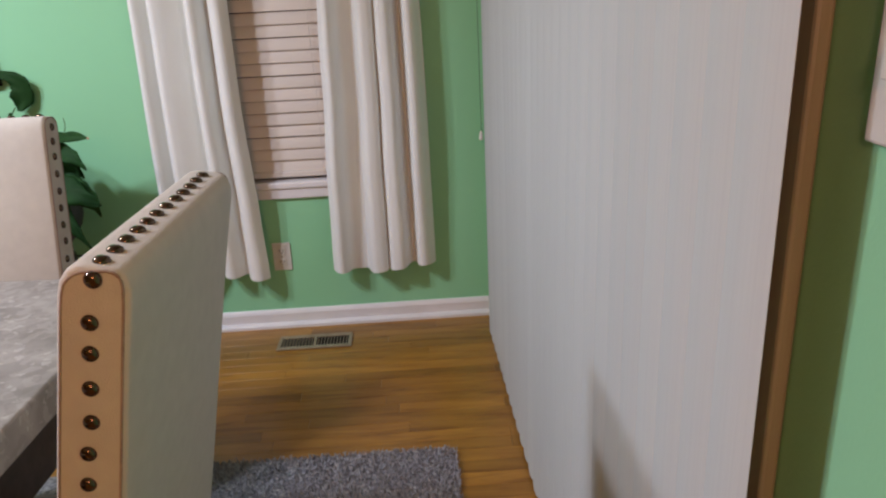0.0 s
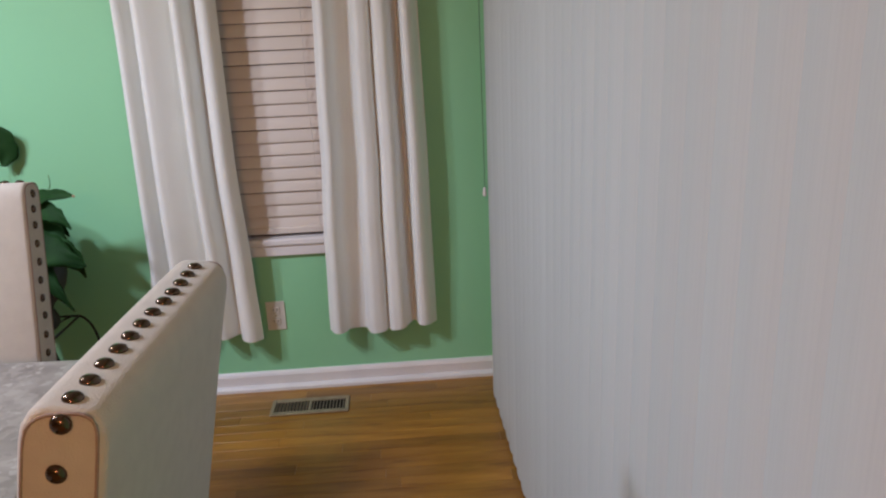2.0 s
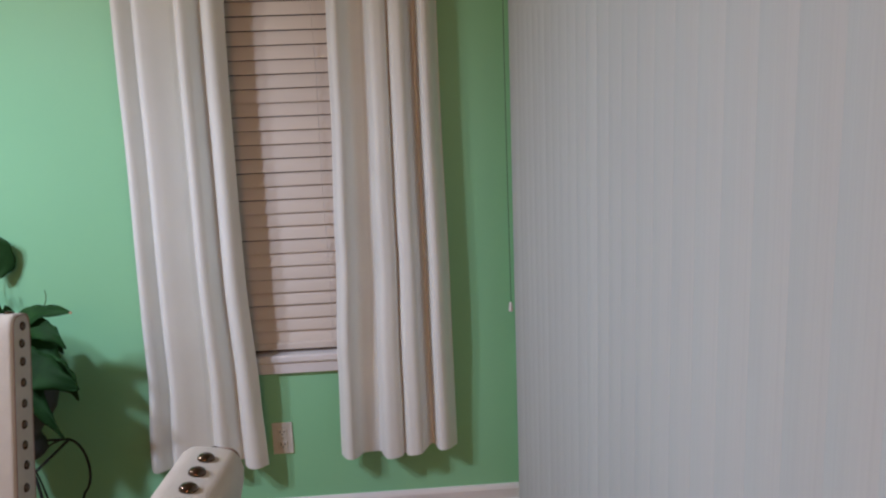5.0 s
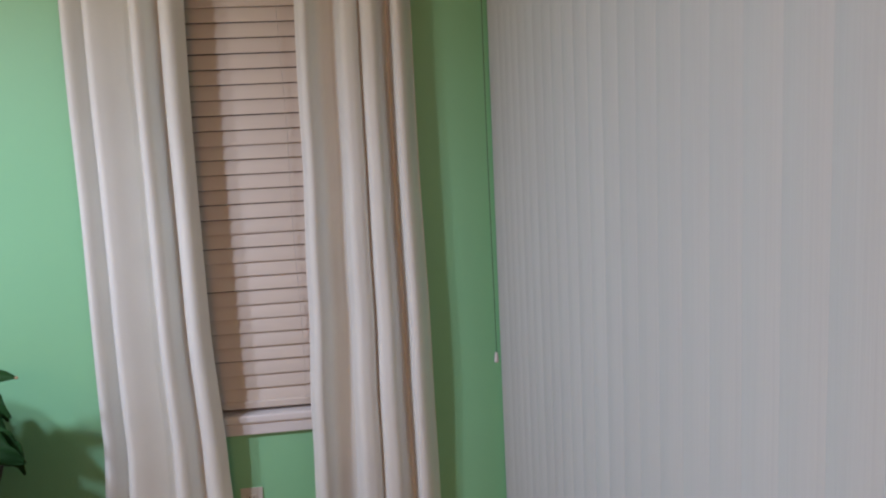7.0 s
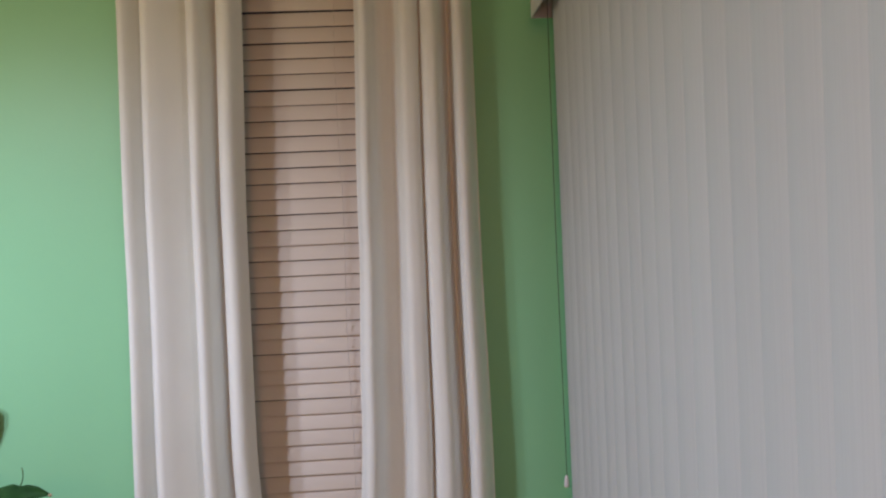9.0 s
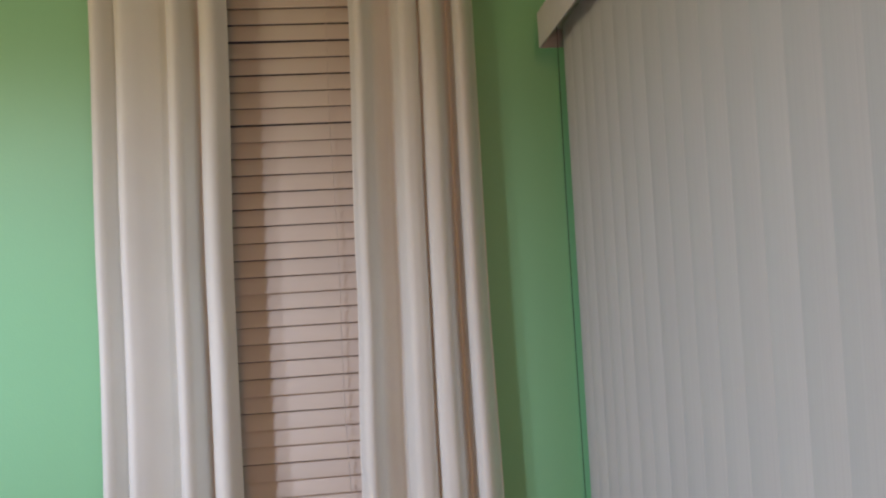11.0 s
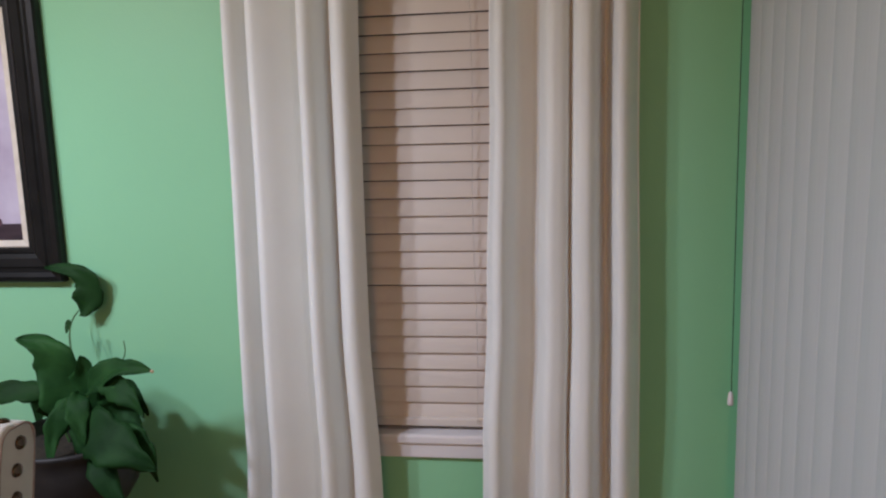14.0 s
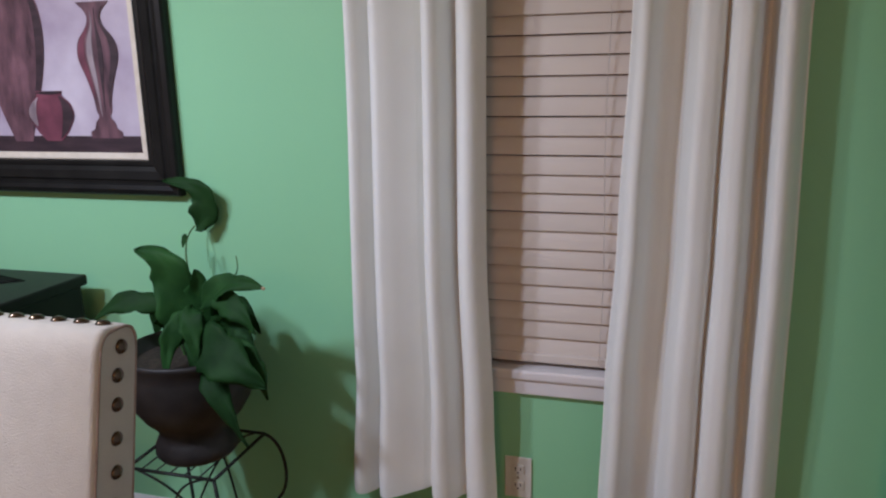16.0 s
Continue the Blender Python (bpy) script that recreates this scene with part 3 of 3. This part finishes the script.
near_chair = copy_thing(chair, pose(-0.356, 1.050, 0.013, 0, 0, -91.9))
# the uppermost side nail of the far chair was driven lower
for ob in chair.children:
    if ob.name.startswith("nail_head") and ob.location.x > 0.2 and ob.location.z > 1.03:
        ob.location.z -= 0.014
near_chair["label"] = "cream linen dining chair with nailhead trim at the table's end"

# ---- dining table ----
table = tagged(base("dining_table", -1.60, 1.07, 0.0), "dining table with a grey stone top on a dark base", "table")
part("tabletop", box(-0.965, 0.965, -0.63, 0.63, 0.700, 0.760, 0.006, 3), STONE, table, "mottled grey stone top")
part("apron", box(-0.93, 0.93, -0.595, 0.595, 0.585, 0.6995, 0.004), DARKWOOD, table)
table.rotation_euler = (0, 0, radians(-2.6))
for sx in (-0.82, 0.82):
    for sy in (-0.49, 0.49):
        part("leg", box(sx - 0.045, sx + 0.045, sy - 0.045, sy + 0.045, 0.0135, 0.5845, 0.006), DARKWOOD, table)

# ---- rug ----
rug = tagged(base("area_rug", -0.90, 0.90, 0.0), "grey mottled shag rug with rounded corners under the table", "rug")
bm = box(-1.85, 0.938, -0.80, 1.118, 0.0015, 0.013)
edges = [e for e in bm.edges if abs(e.verts[0].co.z - e.verts[1].co.z) > 0.005]
bmesh.ops.bevel(bm, geom=edges, offset=0.03, segments=4, affect="EDGES")
part("rug_base", bm, RUG, rug, "woven grey rug ground")
rr = np.random.RandomState(5)
verts, faces = [], []
for k in range(26000):
    x, y = rr.uniform(-0.70, 0.042), rr.uniform(1.55, 2.022)
    cx, cy = 0.008, 1.988
    if x > cx and y > cy and math.hypot(x - cx, y - cy) > 0.034:
        continue
    a, l, h = rr.uniform(0, 6.28), rr.uniform(0.002, 0.009), rr.uniform(0.016, 0.027)
    w = 0.0013
    i = len(verts)
    ca, sa = math.cos(a), math.sin(a)
    verts += [(x + 0.90 - w * sa, y - 0.90 + w * ca, 0.012), (x + 0.90 + w * sa, y - 0.90 - w * ca, 0.012),
              (x + 0.90 + w * sa + l * ca, y - 0.90 - w * ca + l * sa, h), (x + 0.90 - w * sa + l * ca, y - 0.90 + w * ca + l * sa, h)]
    faces.append((i, i + 1, i + 2, i + 3))
me = bpy.data.meshes.new("pile")
me.from_pydata(verts, [], faces)
me.materials.append(RUG)
pile = new("pile_layer", me)
pile.parent = rug
tagged(pile, "short grey pile tufts", kind="stuff")


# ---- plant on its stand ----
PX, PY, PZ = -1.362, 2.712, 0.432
stand = tagged(base("plant_stand", PX, PY, 0.0), "black wire plant stand with curved legs and a square top", "plant stand")
h = 0.120
sq = [(-h, -h), (h, -h), (h, h), (-h, h)]
for k in range(4):
    a, b = sq[k], sq[(k + 1) % 4]
    part("top_rail", tube([(*a, PZ - 0.005), (*b, PZ - 0.005)], 0.0045, 8), IRON, stand, smooth=True)
    ax, ay = a
    s = 1.0
    pts = bez((ax, ay, PZ - 0.006), (ax * 1.30, ay * 1.30, PZ - 0.04), (ax * 1.42, ay * 1.42, PZ - 0.20), (ax * 1.15, ay * 1.15, 0.20), 10)
    pts += bez((ax * 1.15, ay * 1.15, 0.20), (ax * 0.95, ay * 0.95, 0.12), (ax * 1.2, ay * 1.2, 0.05), (ax * 1.5, ay * 1.5, 0.005), 8)[1:]
    part("leg", tube(pts, 0.0045, 8), IRON, stand, smooth=True)
for k in range(5):
    x = -h + 0.04 * (k + 1)
    part("top_wire", tube([(x, -h, PZ - 0.004), (x, h, PZ - 0.004)], 0.0022, 6), IRON, stand, smooth=True)
pts = [(0.085 * math.cos(a), 0.085 * math.sin(a), 0.20) for a in np.linspace(0, 2 * math.pi, 25)]
part("brace_ring", tube(pts, 0.0035, 6), IRON, stand, smooth=True)
for sx, sy in ((-1, -1), (1, -1), (1, 1), (-1, 1)):
    part("arch", tube(bez((sx * 0.062, sy * 0.062, 0.20), (sx * 0.02, sy * 0.09, 0.34), (-sx * 0.02, sy * h, 0.40), (-sx * 0.09, sy * h, PZ - 0.008), 10), 0.0032, 6), IRON, stand, smooth=True)

pot = tagged(base("flower_pot", PX, PY, PZ), "dark brown footed ceramic urn on the wire stand", "plant pot")
bm = lathe([(0.06, 0.0), (0.094, 0.0), (0.101, 0.010), (0.100, 0.030), (0.092, 0.048), (0.087, 0.062), (0.096, 0.082), (0.120, 0.108), (0.141, 0.142), (0.152, 0.180),
            (0.153, 0.228), (0.149, 0.254), (0.156, 0.264), (0.158, 0.274), (0.152, 0.279), (0.143, 0.274), (0.142, 0.240), (0.02, 0.237)], n=56)
part("urn", bm, POT, pot, smooth=True)
bm = lathe([(0.141, 0.244), (0.10, 0.252), (0.04, 0.256), (0.01, 0.256)], n=30, closed=False)
part("soil", bm, SOIL, pot, "dark potting soil", smooth=True)

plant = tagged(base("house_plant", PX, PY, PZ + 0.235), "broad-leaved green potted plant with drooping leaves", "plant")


def leaf(p0, p1, p2, p3, width, facing, fold=0.25, wave=0.007, tip=False):
    """A broad leaf along a curve, its upper side turned to facing."""
    n, m = 24, 4
    pts = bez(p0, p1, p2, p3, n)
    face = Vector(facing).normalized()
    bm = bmesh.new()
    grid = []
    for i, p in enumerate(pts):
        t = i / n
        d = (pts[min(i + 1, n)] - pts[max(i - 1, 0)]).normalized()
        side = d.cross(face).normalized()
        up = side.cross(d).normalized()
        ragged = 1 + 0.09 * math.sin(19 * t + 60 * pts[0].x) + 0.05 * math.sin(37 * t + 90 * pts[0].z)
        w = width * ragged * (math.sin(math.pi * t ** 0.72) ** 0.8 * (1 - 0.25 * t) if 0 < t < 1 else 0.0) + 0.0012
        row = []
        for j in range(-m, m + 1):
            s = j / m
            lift = fold * w * (abs(s) ** 1.3) - 0.12 * w * s ** 4 + wave * math.sin(t * 11 + s * 1.7) * abs(s)
            row.append(bm.verts.new(p + side * (w * s) + up * lift))
        grid.append(row)
    for a, b in zip(grid, grid[1:]):
        for k in range(2 * m):
            bm.faces.new((a[k], a[k + 1], b[k + 1], b[k]))
    ob = in_place(part("leaf", bm, LEAF, plant, smooth=True))
    mod = ob.modifiers.new("thickness", "SOLIDIFY")
    mod.thickness = 0.0012
    if tip:
        bm = bmesh.new()
        bmesh.ops.create_icosphere(bm, subdivisions=1, radius=0.006, matrix=Matrix.LocRotScale(pts[-1], None, (1, 0.4, 0.8)))
        in_place(part("leaf_tip", bm, TIP, plant, "dry pale leaf tip", smooth=True))
    return ob


def stem(p0, p1, p2, p3, r=0.0035):
    in_place(part("stem", tube(bez(p0, p1, p2, p3, 12), [r * (1 - 0.4 * k / 12) for k in range(13)], 6), STEM, plant, smooth=True))


S = (PX + 0.01, PY, PZ + 0.20)
FR = (0.45, -0.85, 0.25)
# tall upright leaf curling at its tip
stem(S, (-1.35, 2.70, 0.72), (-1.33, 2.69, 0.74), (-1.315, 2.68, 0.76))
leaf((-1.315, 2.68, 0.740), (-1.36, 2.67, 0.84), (-1.325, 2.66, 0.985), (-1.440, 2.655, 0.972), 0.056, FR, 0.2, 0.018)
leaf((-1.330, 2.69, 0.720), (-1.32, 2.69, 0.80), (-1.29, 2.69, 0.88), (-1.300, 2.68, 0.925), 0.046, FR, 0.15, 0.012)
# leaf pointing to the window with a dry tip
stem(S, (-1.33, 2.70, 0.76), (-1.30, 2.68, 0.82), (-1.275, 2.67, 0.842))
leaf((-1.285, 2.67, 0.838), (-1.24, 2.655, 0.895), (-1.18, 2.645, 0.925), (-1.097, 2.635, 0.905), 0.034, (0.1, -0.75, 0.65), 0.3, tip=True)
# arching leaf towards the sideboard
stem(S, (-1.38, 2.70, 0.75), (-1.39, 2.69, 0.80), (-1.40, 2.69, 0.815))
leaf((-1.40, 2.69, 0.815), (-1.44, 2.67, 0.855), (-1.53, 2.66, 0.850), (-1.59, 2.65, 0.775), 0.030, (0.1, -0.8, 0.6), 0.15)
# low leaves at the front
leaf((-1.30, 2.66, 0.825), (-1.32, 2.62, 0.82), (-1.345, 2.60, 0.76), (-1.340, 2.59, 0.690), 0.028, FR, 0.15)
leaf((-1.30, 2.66, 0.840), (-1.285, 2.62, 0.835), (-1.265, 2.60, 0.79), (-1.262, 2.60, 0.730), 0.028, FR, 0.15)
leaf((-1.238, 2.65, 0.868), (-1.20, 2.63, 0.878), (-1.150, 2.62, 0.856), (-1.112, 2.61, 0.806), 0.033, (0.0, -0.9, 0.4), 0.12)
leaf((-1.31, 2.65, 0.775), (-1.24, 2.60, 0.775), (-1.15, 2.575, 0.735), (-1.078, 2.585, 0.690), 0.062, (0.1, -0.9, 0.45), 0.10, 0.010)
leaf((-1.27, 2.65, 0.740), (-1.225, 2.59, 0.725), (-1.205, 2.575, 0.650), (-1.135, 2.58, 0.545), 0.034, (0.3, -0.95, 0.1), 0.15, 0.010)
leaf((-1.25, 2.68, 0.735), (-1.17, 2.64, 0.745), (-1.12, 2.62, 0.710), (-1.105, 2.63, 0.640), 0.044, (-0.1, -0.9, 0.35), 0.10)
# dark leaves behind and inside
leaf((-1.34, 2.75, 0.74), (-1.28, 2.76, 0.84), (-1.24, 2.77, 0.84), (-1.20, 2.78, 0.74), 0.034, FR, 0.2)
leaf((-1.36, 2.74, 0.74), (-1.37, 2.77, 0.82), (-1.35, 2.80, 0.86), (-1.31, 2.82, 0.80), 0.036, FR, 0.2)
leaf((-1.40, 2.74, 0.74), (-1.46, 2.77, 0.82), (-1.50, 2.79, 0.80), (-1.52, 2.80, 0.70), 0.045, FR, 0.2)
leaf((-1.32, 2.72, 0.74), (-1.25, 2.71, 0.80), (-1.20, 2.70, 0.78), (-1.17, 2.69, 0.70), 0.050, FR, 0.2)
# tall stem bent over near the wall
stem((-1.33, 2.72, 0.78), (-1.39, 2.80, 0.86), (-1.456, 2.829, 0.942), (-1.425, 2.877, 0.986), 0.0032)
leaf((-1.421, 2.877, 0.978), (-1.382, 2.875, 1.015), (-1.352, 2.873, 1.112), (-1.503, 2.868, 1.104), 0.038, (0.3, -0.95, 0.1), 0.15, 0.010)
leaf((-1.423, 2.829, 0.975), (-1.421, 2.825, 0.966), (-1.425, 2.820, 0.951), (-1.423, 2.815, 0.942), 0.006, FR, 0.1, 0.0)
stem((-1.20, 2.67, 0.90), (-1.175, 2.66, 0.93), (-1.165, 2.655, 0.94), (-1.168, 2.65, 0.972), 0.0018)
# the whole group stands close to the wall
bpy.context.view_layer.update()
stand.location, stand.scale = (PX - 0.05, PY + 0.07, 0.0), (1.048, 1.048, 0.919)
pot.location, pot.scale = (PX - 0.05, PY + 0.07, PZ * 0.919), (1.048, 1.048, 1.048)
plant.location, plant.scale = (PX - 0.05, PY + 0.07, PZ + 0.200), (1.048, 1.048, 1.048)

# ---- sideboard ----
side = tagged(base("sideboard", -2.36, 2.72, 0.0), "black lacquered sideboard standing against the green wall", "sideboard")
part("carcass", box(-0.505, 0.505, -0.20, 0.205, 0.06, 0.783, 0.004), BLACK, side)
part("top_board", box(-0.525, 0.522, -0.225, 0.215, 0.7835, 0.815, 0.006, 3), BLACK, side, "black top board with bevelled edge")
for x in (-0.46, 0.46):
    for y in (-0.17, 0.17):
        part("foot", box(x - 0.03, x + 0.03, y - 0.03, y + 0.03, 0.0, 0.0595, 0.004), BLACK, side)
for x0, x1 in ((-0.49, -0.005), (0.005, 0.49)):
    d = part("door", box(x0, x1, -0.219, -0.2005, 0.09, 0.76, 0.004), BLACK, side)
    xk = x1 - 0.04 if x0 < -0.1 else x0 + 0.04
    part("knob", lathe([(0.006, 0.43), (0.014, 0.436), (0.014, 0.444), (0.006, 0.45)], xk, -0.228, 12), METAL, d)

runner = tagged(base("table_runner", -2.36, 2.72, 0.8152), "black square cloth laid cornerwise on the sideboard top", "table runner")
bm = bmesh.new()
ring = [bm.verts.new((x, y, 0.0)) for x, y in ((0.40, 0.115), (0.02, 0.208), (-0.42, 0.10), (0.0, -0.222))]
bm.faces.new(ring)
bmesh.ops.subdivide_edges(bm, edges=bm.edges[:], cuts=10, use_grid_fill=True)
for v in bm.verts:
    v.co.z = 0.002 + 0.0012 * noise.noise((v.co.x * 9, v.co.y * 9, 4.0))
part("cloth", bm, RUNNER, runner, smooth=True).modifiers.new("thickness", "SOLIDIFY").thickness = 0.0016

# ---- framed picture ----
FX0, FX1, FZ0, FZ1, FYB = -2.56, -1.526, 1.043, 1.883, YB - 0.002
pic = tagged(base("framed_picture", (FX0 + FX1) / 2, YB, (FZ0 + FZ1) / 2), "still-life painting of vases in a wide black frame", "picture")


def frame_ring(x0, x1, z0, z1, prof):
    """A mitred picture moulding; prof gives (inset, standing out) pairs."""
    bm = bmesh.new()
    loops = []
    for d, o in prof:
        loops.append([bm.verts.new((x, FYB - o, z)) for x, z in ((x0 + d, z0 + d), (x1 - d, z0 + d), (x1 - d, z1 - d), (x0 + d, z1 - d))])
    for k in range(len(loops)):
        a, b = loops[k], loops[(k + 1) % len(loops)]
        for i in range(4):
            bm.faces.new((a[i], a[(i + 1) % 4], b[(i + 1) % 4], b[i]))
    bmesh.ops.recalc_face_normals(bm, faces=bm.faces)
    return bm


in_place(part("frame", frame_ring(FX0, FX1, FZ0, FZ1, [(0, 0), (0, 0.022), (0.004, 0.030), (0.017, 0.034), (0.029, 0.030), (0.033, 0.024), (0.040, 0.024), (0.045, 0.029),
                                                      (0.068, 0.026), (0.080, 0.019), (0.085, 0.021), (0.094, 0.021), (0.098, 0.014), (0.098, 0.0)]), BLACK, pic, "wide black stepped moulding"))
in_place(part("liner", frame_ring(FX0 + 0.0975, FX1 - 0.0975, FZ0 + 0.0975, FZ1 - 0.0975, [(0, 0), (0, 0.013), (0.004, 0.0145), (0.019, 0.012), (0.021, 0.0)]), CREAM, pic, "cream linen liner"))
in_place(part("canvas", box(FX0 + 0.096, FX1 - 0.096, FYB - 0.008, FYB - 0.001, FZ0 + 0.096, FZ1 - 0.096), CANVAS, pic, "lilac and white painted ground"))


def painted(name, cx, z0, z1, prof, mat, lift, label, f0=-1.0, f1=1.0, t0=0.0, t1=1.0):
    """A flat painted silhouette, half widths by height share; f0 to f1 of the width and t0 to t1 of the height are painted."""
    bm = bmesh.new()
    n = 40
    l, r = [], []
    for i in range(n + 1):
        t = t0 + (t1 - t0) * i / n
        w = through_points(prof, t)
        fade = 1.0 if f0 == -1.0 and f1 == 1.0 else max(0.05, math.sin(math.pi * i / n) ** 0.5)
        mid, half = (f0 + f1) / 2, (f1 - f0) / 2 * fade
        z = z0 + (z1 - z0) * t
        l.append(bm.verts.new((cx + w * (mid - half), FYB - lift, z)))
        r.append(bm.verts.new((cx + w * (mid + half), FYB - lift, z)))
    for i in range(n):
        bm.faces.new((l[i], r[i], r[i + 1], l[i + 1]))
    r2 = bmesh.ops.extrude_face_region(bm, geom=bm.faces[:])
    bmesh.ops.translate(bm, vec=(0, 0.0006, 0), verts=[v for v in r2["geom"] if isinstance(v, bmesh.types.BMVert)])
    bmesh.ops.recalc_face_normals(bm, faces=bm.faces[:])
    return in_place(part(name, bm, mat, pic, label))


in_place(part("painted_shelf", box(FX0 + 0.117, FX1 - 0.117, FYB - 0.0088, FYB - 0.0078, FZ0 + 0.117, 1.206), SHELF, pic, "dark painted shelf"))
SLIM = [(0, .052), (.05, .052), (.068, .038), (.12, .032), (.165, .017), (.19, .024), (.30, .030), (.45, .046), (.60, .066), (.72, .060), (.84, .026), (.92, .025), (1, .054)]
painted("painted_vase", -1.755, 1.200, 1.566, SLIM, PLUM, 0.0100, "slender painted plum vase")
painted("painted_stroke", -1.755, 1.200, 1.566, SLIM, PLUM2, 0.0108, "dull red brush stroke", -0.96, -0.62, 0.30, 0.86)
painted("painted_stroke", -1.755, 1.200, 1.566, SLIM, PALE, 0.0108, "pale brush stroke", -0.52, -0.22, 0.16, 0.94)
painted("painted_stroke", -1.755, 1.200, 1.566, SLIM, SHELF, 0.0108, "dark brush stroke", 0.02, 0.26, 0.20, 0.96)
painted("painted_stroke", -1.755, 1.200, 1.566, SLIM, SHELF, 0.0108, "dark brush stroke", 0.62, 0.98, 0.22, 0.98)
JAR = [(0, .026), (.2, .054), (.52, .078), (.76, .068), (.91, .044), (1, .047)]
painted("painted_vase", -1.936, 1.192, 1.332, JAR, PLUM2, 0.0104, "round painted red jar")
painted("painted_stroke", -1.936, 1.192, 1.332, JAR, PALE, 0.0112, "pale brush stroke", -0.98, -0.66, 0.30, 0.88)
painted("painted_stroke", -1.936, 1.192, 1.332, JAR, SHELF, 0.0112, "dark brush stroke", 0.50, 0.98, 0.05, 0.90)
painted("painted_stroke", -1.936, 1.192, 1.332, JAR, SHELF, 0.0112, "dark rim stroke", -0.98, 0.98, 0.93, 1.0)
TALL = [(0, .030), (.2, .070), (.5, .112), (.75, .108), (.9, .060), (.95, .045), (1, .058)]
painted("painted_vase", -2.045, 1.190, 1.690, TALL, PLUM, 0.0094, "tall painted plum amphora")
painted("painted_stroke", -2.045, 1.190, 1.690, TALL, SHELF, 0.0099, "dark brush stroke", 0.74, 0.99, 0.05, 0.95)

# ---- oak strip floor ----
floor = tagged(part("floor", box(XL - 0.12, XR + 0.14, YF - 0.12, YB + 0.14, -0.12, -0.0085), HOLE), "honey oak strip floor laid across the room", "floor", kind="structure")
STRIP = 0.0572
pr = random.Random(11)
plank_meshes = {}


def plank(length):
    key = round(length, 2)
    if key not in plank_meshes:
        bm = box(0, key, 0, STRIP - 0.0006, -0.0080, 0.0, 0.0007, 1)
        me = bpy.data.meshes.new("plank")
        bm.to_mesh(me)
        bm.free()
        me.materials.append(OAK)
        plank_meshes[key] = me
    return plank_meshes[key], key


y = YB - STRIP
rest_v, rest_f = [], []


def rest_box(x0, x1, y0, y1):
    i = len(rest_v)
    for z in (-0.0080, -0.0002):
        rest_v.extend([(x0, y0, z), (x1, y0, z), (x1, y1, z), (x0, y1, z)])
    for q in ((4, 5, 6, 7), (0, 1, 5, 4), (1, 2, 6, 5), (2, 3, 7, 6), (3, 0, 4, 7)):
        rest_f.append(tuple(i + k for k in q))


while y > YF - STRIP:
    near = y > 1.35
    x = XL
    if near:
        rest_box(XL, -1.60, y, y + STRIP - 0.0006)
        x = -1.60 + pr.uniform(0.0, 0.35)
        rest_box(-1.599, x - 0.0006, y, y + STRIP - 0.0006)
    while x < XR - 0.002:
        length = round(pr.uniform(0.28, 1.05), 2)
        if x + length > XR - 0.03:
            length = round(XR - x - 0.004, 2)
        if length < 0.02:
            break
        if near:
            me, key = plank(length)
            ob = new("plank", me)
            ob.parent = floor
            ob.location = (x, y, pr.uniform(-0.0004, 0.0))
        else:
            rest_box(x, x + length - 0.0006, y, y + STRIP - 0.0006)
        x += length + 0.0006
    y -= STRIP
me = bpy.data.meshes.new("plank_field")
me.from_pydata(rest_v, [], rest_f)
me.materials.append(OAK)
rest = new("plank_field", me)
rest.parent = floor
tagged(rest, "honey oak strips further back", kind="stuff")
